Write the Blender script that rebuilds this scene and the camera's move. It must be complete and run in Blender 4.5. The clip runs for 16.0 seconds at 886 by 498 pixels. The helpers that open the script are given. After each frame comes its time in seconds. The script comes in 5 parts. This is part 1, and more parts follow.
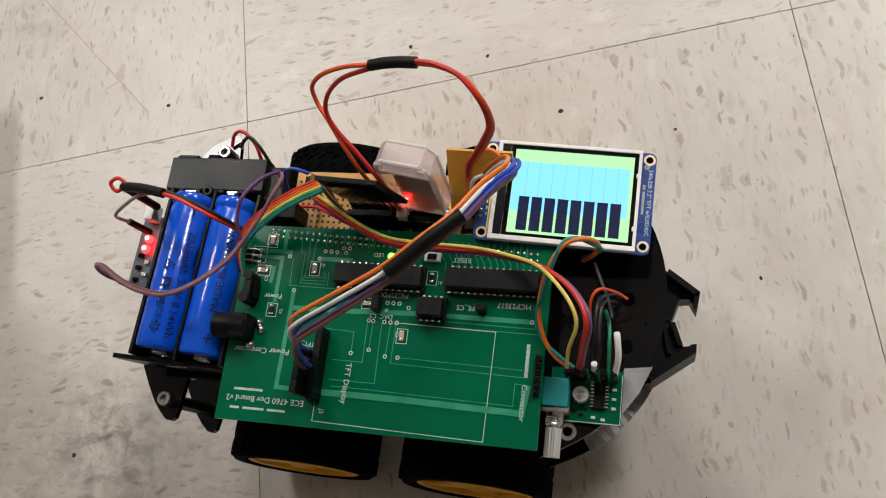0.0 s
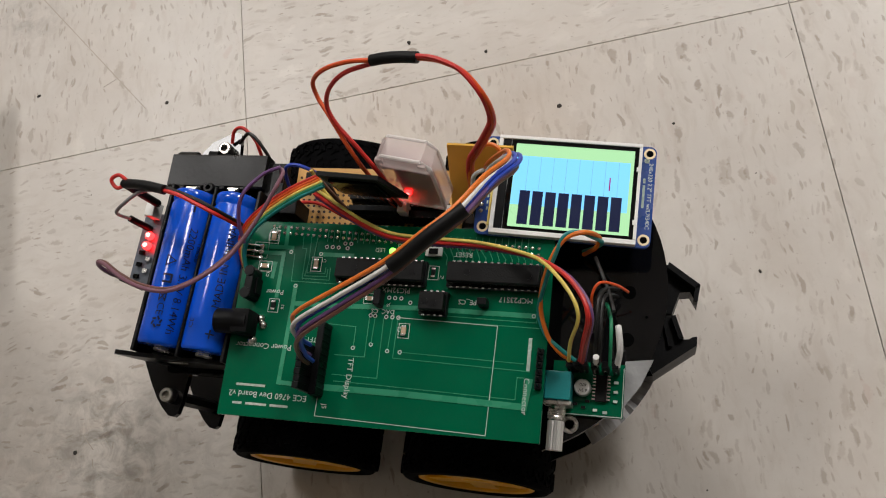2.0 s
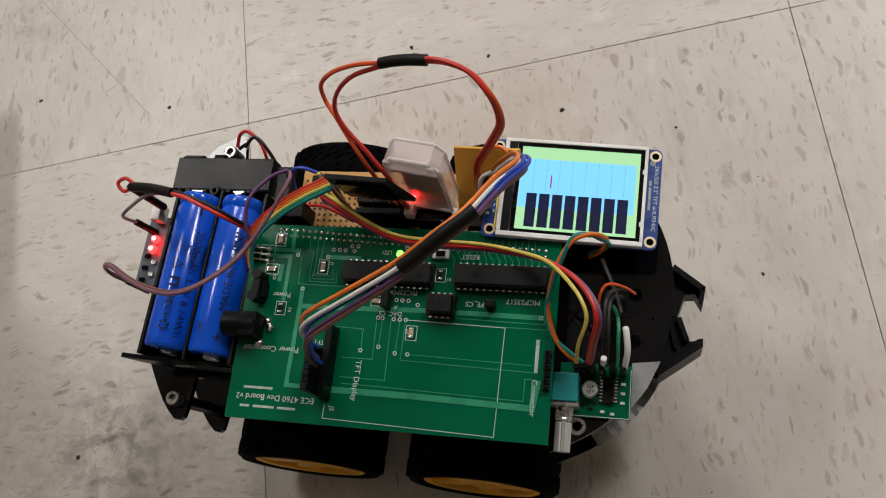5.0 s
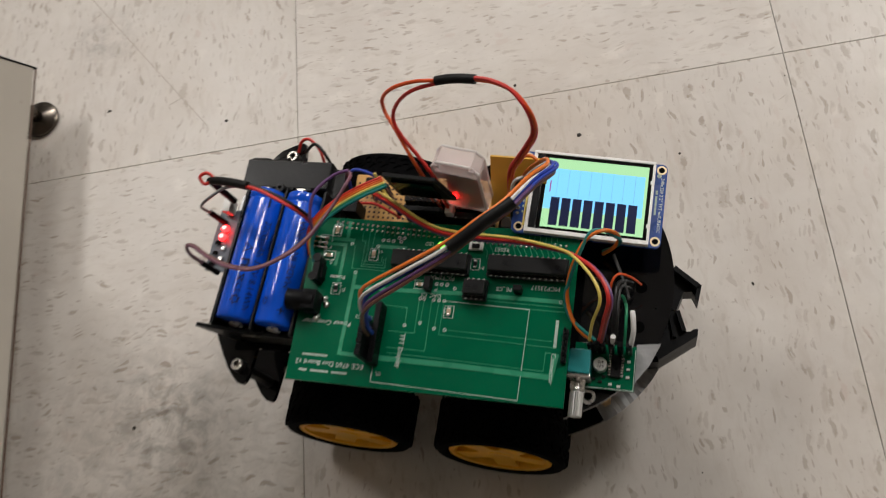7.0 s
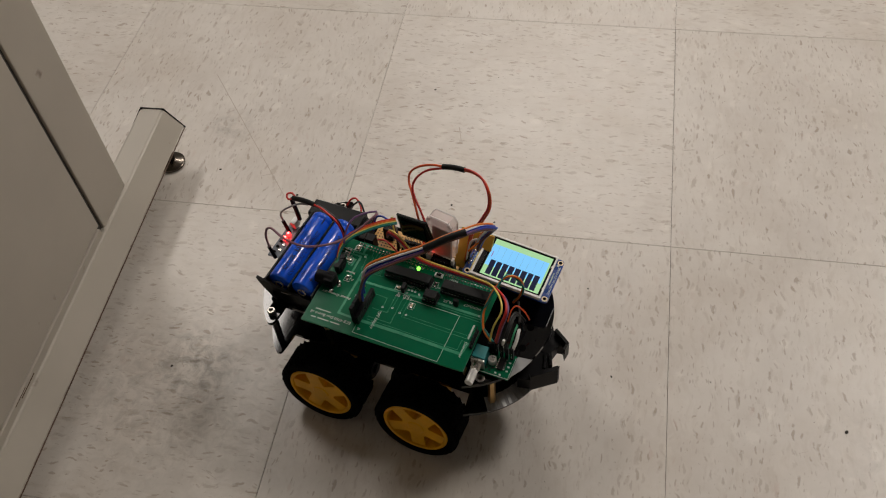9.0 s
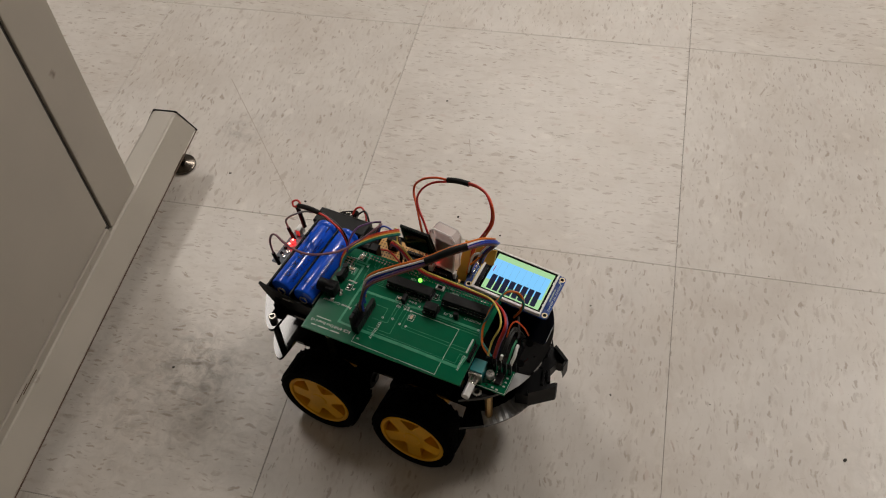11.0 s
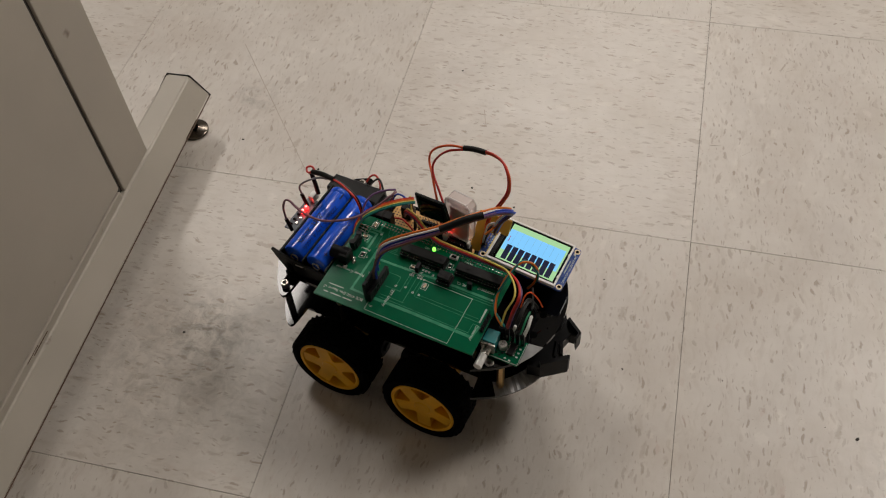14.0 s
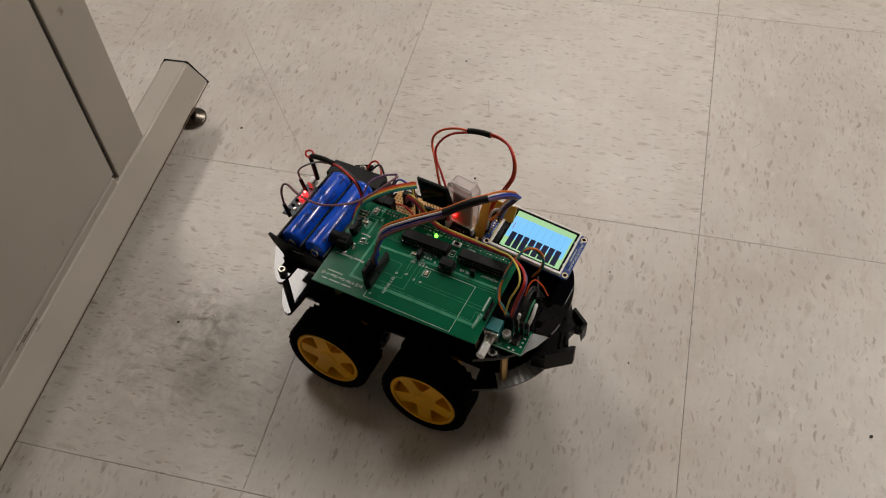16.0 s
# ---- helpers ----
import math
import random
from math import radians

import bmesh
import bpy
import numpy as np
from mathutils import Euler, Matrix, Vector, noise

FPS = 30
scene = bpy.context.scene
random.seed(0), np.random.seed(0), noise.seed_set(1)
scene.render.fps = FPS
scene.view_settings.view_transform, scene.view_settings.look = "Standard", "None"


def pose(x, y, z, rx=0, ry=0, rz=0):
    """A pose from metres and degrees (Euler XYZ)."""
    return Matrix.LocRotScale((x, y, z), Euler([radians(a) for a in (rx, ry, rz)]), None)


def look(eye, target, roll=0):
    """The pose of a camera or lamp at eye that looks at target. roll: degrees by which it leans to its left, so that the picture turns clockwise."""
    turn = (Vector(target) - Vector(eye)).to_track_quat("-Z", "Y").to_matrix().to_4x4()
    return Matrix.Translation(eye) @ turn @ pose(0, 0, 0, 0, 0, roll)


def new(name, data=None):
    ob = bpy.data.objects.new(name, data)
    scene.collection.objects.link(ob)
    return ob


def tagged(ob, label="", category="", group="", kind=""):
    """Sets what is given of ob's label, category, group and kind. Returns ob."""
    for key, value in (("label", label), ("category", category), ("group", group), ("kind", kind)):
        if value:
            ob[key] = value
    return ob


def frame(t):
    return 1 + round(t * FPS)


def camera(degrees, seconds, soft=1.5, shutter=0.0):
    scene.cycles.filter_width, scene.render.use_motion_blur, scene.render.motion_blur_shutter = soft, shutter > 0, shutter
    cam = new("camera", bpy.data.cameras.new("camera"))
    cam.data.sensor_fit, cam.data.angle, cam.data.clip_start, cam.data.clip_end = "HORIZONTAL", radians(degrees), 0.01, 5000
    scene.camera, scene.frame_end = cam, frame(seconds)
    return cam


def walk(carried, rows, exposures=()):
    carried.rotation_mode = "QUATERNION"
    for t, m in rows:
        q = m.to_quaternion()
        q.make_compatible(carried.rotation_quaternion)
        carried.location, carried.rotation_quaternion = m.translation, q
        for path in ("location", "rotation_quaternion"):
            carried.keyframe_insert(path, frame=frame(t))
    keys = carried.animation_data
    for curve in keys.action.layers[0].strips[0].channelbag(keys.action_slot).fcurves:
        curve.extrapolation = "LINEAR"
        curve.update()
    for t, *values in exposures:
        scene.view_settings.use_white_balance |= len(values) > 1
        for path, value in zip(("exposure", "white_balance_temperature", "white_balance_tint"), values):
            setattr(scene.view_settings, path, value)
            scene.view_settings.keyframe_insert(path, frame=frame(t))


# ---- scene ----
cam = camera(52.1, 16.0, soft=1.1, shutter=0.3)
PATH = [
    (0, (0.193, -0.254, 0.441), (-0.168, 0.403, -1.414), -36.8),
    (0.5, (0.191, -0.254, 0.44), (-0.169, 0.395, -1.417), -37.2),
    (1, (0.191, -0.255, 0.441), (-0.167, 0.393, -1.417), -37.1),
    (1.5, (0.191, -0.256, 0.441), (-0.165, 0.396, -1.416), -36.9),
    (2, (0.191, -0.255, 0.442), (-0.162, 0.395, -1.416), -36.9),
    (2.5, (0.191, -0.256, 0.442), (-0.161, 0.399, -1.415), -36.7),
    (3, (0.19, -0.256, 0.442), (-0.16, 0.401, -1.414), -36.5),
    (3.5, (0.191, -0.256, 0.441), (-0.158, 0.401, -1.415), -36.5),
    (4, (0.19, -0.256, 0.442), (-0.157, 0.403, -1.414), -36.3),
    (6.5, (0.182, -0.262, 0.454), (-0.142, 0.429, -1.395), -33.8),
    (7, (0.178, -0.294, 0.495), (-0.148, 0.449, -1.333), -30.3),
    (7.2, (0.168, -0.328, 0.532), (-0.15, 0.459, -1.278), -26.4),
    (7.5, (0.171, -0.374, 0.582), (-0.121, 0.563, -1.16), -17.0),
    (7.7, (0.183, -0.405, 0.614), (-0.092, 0.59, -1.099), -13.0),
    (8, (0.207, -0.459, 0.644), (-0.083, 0.594, -1.031), -10.4),
    (8.5, (0.225, -0.498, 0.655), (-0.076, 0.644, -0.959), -8.8),
    (9, (0.228, -0.521, 0.651), (-0.077, 0.674, -0.923), -5.9),
    (9.5, (0.224, -0.524, 0.645), (-0.084, 0.692, -0.912), -4.2),
    (9.7, (0.226, -0.52, 0.649), (-0.082, 0.689, -0.915), -3.9),
    (11.8, (0.237, -0.517, 0.655), (-0.115, 0.678, -0.909), -5.4),
    (12, (0.235, -0.517, 0.653), (-0.113, 0.662, -0.925), -5.3),
    (12.5, (0.23, -0.519, 0.648), (-0.113, 0.644, -0.942), -5.0),
    (13, (0.229, -0.521, 0.648), (-0.111, 0.641, -0.944), -4.6),
    (13.5, (0.231, -0.519, 0.648), (-0.111, 0.635, -0.949), -4.4),
    (14, (0.231, -0.519, 0.647), (-0.115, 0.638, -0.947), -4.5),
    (14.5, (0.23, -0.519, 0.643), (-0.118, 0.639, -0.95), -4.6),
    (15, (0.229, -0.521, 0.638), (-0.12, 0.641, -0.952), -4.4),
    (15.5, (0.226, -0.523, 0.632), (-0.122, 0.644, -0.954), -4.1),
    (16, (0.228, -0.52, 0.622), (-0.12, 0.652, -0.961), -3.9),
]
EXPOSURE = [(0.0, 0.66, 6180, 9), (0.9, 0.64, 6180, 9), (1.5, 0.52, 6180, 9), (2.5, 0.41, 6180, 9), (4.0, 0.35, 6180, 9), (6.5, 0.37, 6200, 9), (7.0, 0.39, 6230, 9), (7.5, 0.32, 6350, 10), (8.0, 0.05, 6500, 10), (16.0, 0.02, 6500, 10)]
walk(cam, [(t, look(eye, target, roll)) for t, eye, target, roll in PATH], EXPOSURE)

# ---- light ----
world = bpy.data.worlds.new("world")
scene.world = world
world.use_nodes = True
world.node_tree.nodes["Background"].inputs[0].default_value = (0.9, 0.85, 0.78, 1)
world.node_tree.nodes["Background"].inputs[1].default_value = 0.015


def troffer_lamp(x, y, w, d, watts, turn=0):
    lamp = bpy.data.lights.new("troffer_light", "AREA")
    lamp.shape, lamp.size, lamp.size_y, lamp.energy, lamp.color = "RECTANGLE", w, d, watts, (1.0, 0.93, 0.86)
    ob = new("troffer_light", lamp)
    ob.matrix_world = pose(x, y, 2.66, 0, 0, turn)
    return ob


TROFFERS = [(-1.26, 1.5, 20, 90), (1.75, 1.45, 47, 90), (0.1, 2.7, 37, 0)]
for x, y, watts, turn in TROFFERS:
    troffer_lamp(x, y, 1.0, 0.5, watts, turn)


# ---- materials ----
def mat(name, c, rough=0.5, metal=0.0, var=0.12, scale=60.0, bump=0.0, bscale=300.0, coat=0.0, spec=0.5,
        emit=None, strength=0.0, alpha=1.0, trans=0.0, wear=None, random=0.0, rvar=0.1):
    m = bpy.data.materials.new(name)
    m.use_nodes = True
    nt = m.node_tree
    b = nt.nodes["Principled BSDF"]
    n, l = nt.nodes.new, nt.links.new
    co = n("ShaderNodeTexCoord")
    big = n("ShaderNodeTexNoise")
    big.inputs["Scale"].default_value, big.inputs["Detail"].default_value = scale, 5
    l(co.outputs["Object"], big.inputs["Vector"])
    ramp = n("ShaderNodeValToRGB")
    ramp.color_ramp.elements[0].position, ramp.color_ramp.elements[1].position = 0.3, 0.7
    ramp.color_ramp.elements[0].color = (*[max(0, v * (1 - var)) for v in c], 1)
    ramp.color_ramp.elements[1].color = (*[min(1, v * (1 + var)) for v in c], 1)
    l(big.outputs["Fac"], ramp.inputs["Fac"])
    out = ramp.outputs["Color"]
    if wear:
        fine = n("ShaderNodeTexNoise")
        fine.inputs["Scale"].default_value, fine.inputs["Detail"].default_value = scale * 3.1, 8
        l(co.outputs["Object"], fine.inputs["Vector"])
        cut = n("ShaderNodeMapRange")
        cut.inputs[1].default_value, cut.inputs[2].default_value = wear[1], wear[1] + 0.1
        l(fine.outputs["Fac"], cut.inputs[0])
        mix = n("ShaderNodeMixRGB")
        l(cut.outputs[0], mix.inputs[0])
        l(out, mix.inputs[1])
        mix.inputs[2].default_value = (*wear[0], 1)
        out = mix.outputs[0]
    l(out, b.inputs["Base Color"])
    rr = n("ShaderNodeMapRange")
    rr.inputs[3].default_value, rr.inputs[4].default_value = max(0.03, rough - rvar), min(1, rough + rvar)
    l(big.outputs["Fac"], rr.inputs[0])
    l(rr.outputs[0], b.inputs["Roughness"])
    b.inputs["Metallic"].default_value = metal
    b.inputs["Specular IOR Level"].default_value = spec
    b.inputs["Coat Weight"].default_value = coat
    b.inputs["Transmission Weight"].default_value = trans
    b.inputs["Alpha"].default_value = alpha
    if emit:
        b.inputs["Emission Color"].default_value = (*emit, 1)
        b.inputs["Emission Strength"].default_value = strength
    if bump:
        bn = n("ShaderNodeTexNoise")
        bn.inputs["Scale"].default_value, bn.inputs["Detail"].default_value = bscale, 4
        l(co.outputs["Object"], bn.inputs["Vector"])
        bp = n("ShaderNodeBump")
        bp.inputs["Strength"].default_value, bp.inputs["Distance"].default_value = bump, 0.001
        l(bn.outputs["Fac"], bp.inputs["Height"])
        l(bp.outputs["Normal"], b.inputs["Normal"])
    return m


def floor_material():
    m = bpy.data.materials.new("vinyl_tile")
    m.use_nodes = True
    nt = m.node_tree
    b = nt.nodes["Principled BSDF"]
    n, l = nt.nodes.new, nt.links.new

    def math_node(op, a, c, clamp=False):
        k = n("ShaderNodeMath")
        k.operation, k.use_clamp = op, clamp
        for i, v in enumerate((a, c)):
            if isinstance(v, (int, float)):
                k.inputs[i].default_value = v
            else:
                l(v, k.inputs[i])
        return k.outputs[0]

    def blend(fac, a, c):
        k = n("ShaderNodeMixRGB")
        for i, v in enumerate((fac, a, c)):
            if isinstance(v, tuple):
                k.inputs[i].default_value = (*v, 1)
            elif isinstance(v, (int, float)):
                k.inputs[i].default_value = v
            else:
                l(v, k.inputs[i])
        return k.outputs[0]

    def noise_node(vec, s, d=4.0, rough=0.55, dist=0.0):
        k = n("ShaderNodeTexNoise")
        k.inputs["Scale"].default_value, k.inputs["Detail"].default_value = s, d
        k.inputs["Roughness"].default_value, k.inputs["Distortion"].default_value = rough, dist
        l(vec, k.inputs["Vector"])
        return k

    def remap(v, lo, hi, a=0.0, c=1.0):
        k = n("ShaderNodeMapRange")
        for i, x in enumerate((lo, hi, a, c)):
            k.inputs[i + 1].default_value = x
        l(v, k.inputs[0])
        return k.outputs[0]

    co, info, geo = n("ShaderNodeTexCoord"), n("ShaderNodeObjectInfo"), n("ShaderNodeNewGeometry")
    off = n("ShaderNodeVectorMath")
    off.operation = "MULTIPLY_ADD"
    comb = n("ShaderNodeCombineXYZ")
    for i, k in enumerate((37.0, 61.0, 13.0)):
        l(math_node("MULTIPLY", info.outputs["Random"], k), comb.inputs[i])
    off.operation = "ADD"
    l(co.outputs["Object"], off.inputs[0])
    l(comb.outputs[0], off.inputs[1])
    v = off.outputs[0]
    warp = noise_node(v, 38.0, 2.0)
    vw = n("ShaderNodeVectorMath")
    vw.operation = "MULTIPLY_ADD"
    l(warp.outputs["Color"], vw.inputs[0])
    vw.inputs[1].default_value = (0.016, 0.016, 0.0)
    l(v, vw.inputs[2])

    def flecks(sx, sy, cover, reach):
        mp = n("ShaderNodeMapping")
        mp.inputs["Scale"].default_value = (sx, sy, 1)
        mp.inputs["Rotation"].default_value = (0, 0, radians(random.uniform(-14, 14)))
        l(vw.outputs[0], mp.inputs["Vector"])
        vo = n("ShaderNodeTexVoronoi")
        vo.voronoi_dimensions = "2D"
        vo.inputs["Scale"].default_value = 1.0
        l(mp.outputs[0], vo.inputs["Vector"])
        sep = n("ShaderNodeSeparateColor")
        l(vo.outputs["Color"], sep.inputs[0])
        pick = remap(sep.outputs[0], cover, cover + 0.02)
        size = remap(sep.outputs[1], 0.0, 1.0, reach * 0.45, reach)
        edge = noise_node(v, 420.0, 3.0, 0.6)
        near = math_node("SUBTRACT", math_node("ADD", size, remap(edge.outputs["Fac"], 0.2, 0.8, -0.22, 0.10)), vo.outputs["Distance"])
        soft = remap(near, 0.0, 0.16)
        tone = math_node("POWER", remap(sep.outputs[2], 0.0, 1.0, 0.12, 1.0), 1.4)
        return math_node("MULTIPLY", math_node("MULTIPLY", pick, soft), tone)

    cloud = noise_node(v, 22.0, 6.0, 0.6)
    streak = n("ShaderNodeMapping")
    streak.inputs["Scale"].default_value = (40, 170, 1)
    l(vw.outputs[0], streak.inputs["Vector"])
    grain = noise_node(streak.outputs[0], 1.0, 5.0, 0.6)
    base = blend(remap(cloud.outputs["Fac"], 0.3, 0.7), (0.54, 0.50, 0.455), (0.61, 0.57, 0.52))
    base = blend(remap(grain.outputs["Fac"], 0.52, 0.74, 0.0, 0.40), base, (0.43, 0.37, 0.31))
    base = blend(math_node("MULTIPLY", flecks(46, 140, 0.74, 0.45), 0.50), base, (0.30, 0.235, 0.18))
    base = blend(math_node("MULTIPLY", flecks(72, 240, 0.70, 0.48), 0.68), base, (0.26, 0.20, 0.15))
    base = blend(math_node("MULTIPLY", flecks(130, 420, 0.70, 0.52), 0.62), base, (0.27, 0.215, 0.165))
    base = blend(math_node("MULTIPLY", flecks(60, 150, 0.86, 0.42), 0.30), base, (0.46, 0.32, 0.27))
    base = blend(math_node("MULTIPLY", flecks(45, 80, 0.70, 0.45), 0.45), base, (0.70, 0.66, 0.60))
    tint = blend(info.outputs["Random"], (0.95, 0.95, 0.945), (1.0, 1.0, 1.0))
    mul = n("ShaderNodeMixRGB")
    mul.blend_type, mul.inputs[0].default_value = "MULTIPLY", 1.0
    l(base, mul.inputs[1])
    l(tint, mul.inputs[2])
    base = mul.outputs[0]
    # dirt that lies across the tiles
    wear = noise_node(geo.outputs["Position"], 9.0, 8.0, 0.65)
    base = blend(remap(wear.outputs["Fac"], 0.46, 0.75, 0.0, 0.38), base, (0.38, 0.31, 0.24))
    speck = noise_node(geo.outputs["Position"], 260.0, 4.0, 0.7)
    base = blend(remap(speck.outputs["Fac"], 0.63, 0.72, 0.0, 0.6), base, (0.25, 0.20, 0.155))
    # a scuff and four more patches, darkened through noise within a radius
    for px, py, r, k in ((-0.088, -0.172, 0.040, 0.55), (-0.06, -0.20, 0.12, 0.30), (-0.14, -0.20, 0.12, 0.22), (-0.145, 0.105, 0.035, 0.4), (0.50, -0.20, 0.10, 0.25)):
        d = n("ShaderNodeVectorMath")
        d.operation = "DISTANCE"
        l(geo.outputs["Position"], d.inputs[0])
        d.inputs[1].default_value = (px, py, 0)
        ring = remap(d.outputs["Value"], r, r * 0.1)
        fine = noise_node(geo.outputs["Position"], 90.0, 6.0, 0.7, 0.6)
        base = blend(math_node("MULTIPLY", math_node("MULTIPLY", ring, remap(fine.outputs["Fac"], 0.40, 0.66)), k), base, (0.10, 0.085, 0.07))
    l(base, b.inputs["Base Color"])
    l(remap(cloud.outputs["Fac"], 0.3, 0.7, 0.30, 0.46), b.inputs["Roughness"])
    b.inputs["Specular IOR Level"].default_value = 0.4
    bn = noise_node(v, 140.0, 3.0)
    bp = n("ShaderNodeBump")
    bp.inputs["Strength"].default_value, bp.inputs["Distance"].default_value = 0.12, 0.0006
    l(bn.outputs["Fac"], bp.inputs["Height"])
    l(bp.outputs["Normal"], b.inputs["Normal"])
    return m


M_TILE = floor_material()
M_JOINT = mat("tile_joint", (0.20, 0.17, 0.14), 0.9)
M_WALL = mat("wall_paint", (0.27, 0.26, 0.24), 0.8, var=0.04, scale=3, bump=0.1)
M_CEIL = mat("ceiling_board", (0.40, 0.39, 0.37), 0.9, var=0.05, scale=30, bump=0.3)
M_DIFF = mat("diffuser", (0.9, 0.9, 0.88), 0.5, emit=(1.0, 0.93, 0.86), strength=4.0)
M_DESK = mat("desk_enamel", (0.40, 0.365, 0.31), 0.42, var=0.05, scale=14, bump=0.06, bscale=900, wear=((0.17, 0.13, 0.10), 0.70))
# rust in the paint chips, and painted shadow along the foot beam
M_RUST_SHADE = mat("rust_and_edge_shade", (0.10, 0.06, 0.04), 0.8)
# near-black, paints the shade in the groove beside the desk post
M_GAPSHADE = mat("desk_gap_shade", (0.05, 0.045, 0.04), 0.8)
M_STEEL = mat("steel", (0.62, 0.60, 0.57), 0.28, 1.0, var=0.15, scale=200)
M_DARKSTEEL = mat("dull_steel", (0.30, 0.28, 0.25), 0.3, 1.0, var=0.2, scale=90)
M_SOLDER = mat("solder", (0.72, 0.71, 0.68), 0.25, 1.0, var=0.1, scale=300)
M_ACRYL = mat("black_acrylic", (0.004, 0.004, 0.0045), 0.05, spec=0.4, var=0.3, scale=40, wear=((0.05, 0.05, 0.05), 0.72), rvar=0.03)
M_FILM = mat("peeling_film", (0.30, 0.30, 0.30), 0.3, 0.0, var=0.25, scale=70, bump=0.8, bscale=120)
M_TYRE = mat("rubber", (0.003, 0.003, 0.0033), 0.8, spec=0.03, var=0.3, scale=90, bump=0.2, bscale=700, wear=((0.009, 0.0085, 0.008), 0.72))
M_RIM = mat("yellow_plastic", (0.80, 0.40, 0.008), 0.36, var=0.12, scale=60)
M_MOTOR = mat("yellow_gearbox", (0.50, 0.27, 0.02), 0.5, var=0.1)
M_BRASS = mat("brass", (0.75, 0.50, 0.22), 0.3, 1.0, var=0.1)
# dark brown that paints the shade in the prototyping board's holes
M_PERFHOLE = mat("perf_hole_shade", (0.035, 0.018, 0.010), 0.7)
M_CARD = mat("ochre_card", (0.60, 0.33, 0.03), 0.5, var=0.08)
M_PCB = mat("green_solder_mask", (0.0015, 0.100, 0.044), 0.15, spec=0.22, var=0.10, scale=40, bump=0.03, bscale=300)
M_TRACE = mat("trace_under_mask", (0.035, 0.25, 0.135), 0.28, spec=0.22, var=0.08, scale=80)
M_SILK = mat("silkscreen", (0.50, 0.58, 0.53), 0.6, var=0.14, scale=200)
M_SILKDIM = mat("faint_silkscreen", (0.36, 0.46, 0.40), 0.6, var=0.3, scale=600)
M_CHIP = mat("chip_epoxy", (0.006, 0.006, 0.006), 0.5, spec=0.15, var=0.2, scale=150, bump=0.1, bscale=1500)
M_PLASTIC = mat("black_plastic", (0.004, 0.004, 0.0045), 0.42, spec=0.13, var=0.25, scale=90, bump=0.06, bscale=900)
M_MOULD = mat("moulded_black_plastic", (0.005, 0.005, 0.005), 0.30, spec=0.14, var=0.3, scale=50, bump=0.1, bscale=500)
M_CELL = mat("blue_battery_sleeve", (0.004, 0.075, 0.56), 0.16, var=0.08, scale=60, rvar=0.04)
M_INK = mat("dark_blue_ink", (0.001, 0.004, 0.025), 0.45, spec=0.2)
M_CERAMIC = mat("tan_ceramic", (0.42, 0.30, 0.19), 0.5)
M_WHITE = mat("white_plastic", (0.75, 0.74, 0.71), 0.5, var=0.04)
M_BLUEPCB = mat("blue_solder_mask", (0.006, 0.045, 0.24), 0.28, var=0.1, scale=60, coat=0.2)
M_BEZEL = mat("white_bezel", (0.78, 0.77, 0.75), 0.4, var=0.04)
M_GLASSBLK = mat("black_glass", (0.004, 0.004, 0.004), 0.12, spec=0.2, var=0.2, rvar=0.03)
M_GOLD = mat("gold_plate", (0.80, 0.66, 0.42), 0.3, 0.25)
M_PERF = mat("tan_perfboard", (0.52, 0.28, 0.07), 0.5, var=0.14, scale=50, bump=0.08)
M_TEAL = mat("teal_plastic", (0.005, 0.21, 0.22), 0.38, var=0.06)
M_ALU = mat("aluminium_can", (0.74, 0.73, 0.71), 0.3, 0.7, var=0.06)
M_SHRINK = mat("heat_shrink", (0.005, 0.005, 0.005), 0.48, spec=0.22, var=0.3, bump=0.3, bscale=260)
# pink tint puts the red lamp's scattered glow into the clear plastic
M_CASE = mat("clear_plastic_red_glow", (0.84, 0.72, 0.70), 0.45, alpha=0.36, spec=0.3, var=0.04, rvar=0.05)
M_CASERIM = mat("frosted_edge", (0.90, 0.86, 0.84), 0.3, alpha=0.55, var=0.04)
M_GREENLED = mat("lit_green_led", (0.2, 0.6, 0.1), 0.3, emit=(0.22, 1.0, 0.08), strength=2.4)
M_REDLED = mat("lit_red_led", (0.7, 0.1, 0.08), 0.3, emit=(1.0, 0.006, 0.006), strength=12.0)
M_CASELED = mat("bright_red_led", (0.7, 0.1, 0.08), 0.3, emit=(1.0, 0.006, 0.006), strength=12.0)
M_REDCORE = mat("red_led_core", (0.8, 0.3, 0.3), 0.3, emit=(1.0, 0.09, 0.08), strength=9.0)
# colour of solid discs that stand in for the shade inside holes
M_HOLESHADE = mat("hole_shade", (0.0008, 0.0008, 0.0008), 0.9, spec=0.05)
M_S_GREEN = mat("screen_green", (0.01, 0.01, 0.01), 0.12, var=0.02, emit=(0.44, 0.76, 0.38), strength=0.84)
M_S_BLUE = mat("screen_blue", (0.01, 0.01, 0.01), 0.12, var=0.02, emit=(0.21, 0.58, 1.0), strength=1.0)
M_S_NAVY = mat("screen_navy", (0.006, 0.006, 0.008), 0.12, var=0.02, emit=(0.010, 0.016, 0.06), strength=0.5)
M_S_LINE = mat("screen_line", (0.01, 0.01, 0.01), 0.12, var=0.02, emit=(0.17, 0.42, 0.52), strength=0.9)
M_S_MARK = mat("screen_marker", (0.01, 0.01, 0.01), 0.12, var=0.02, emit=(0.30, 0.015, 0.16), strength=0.9)
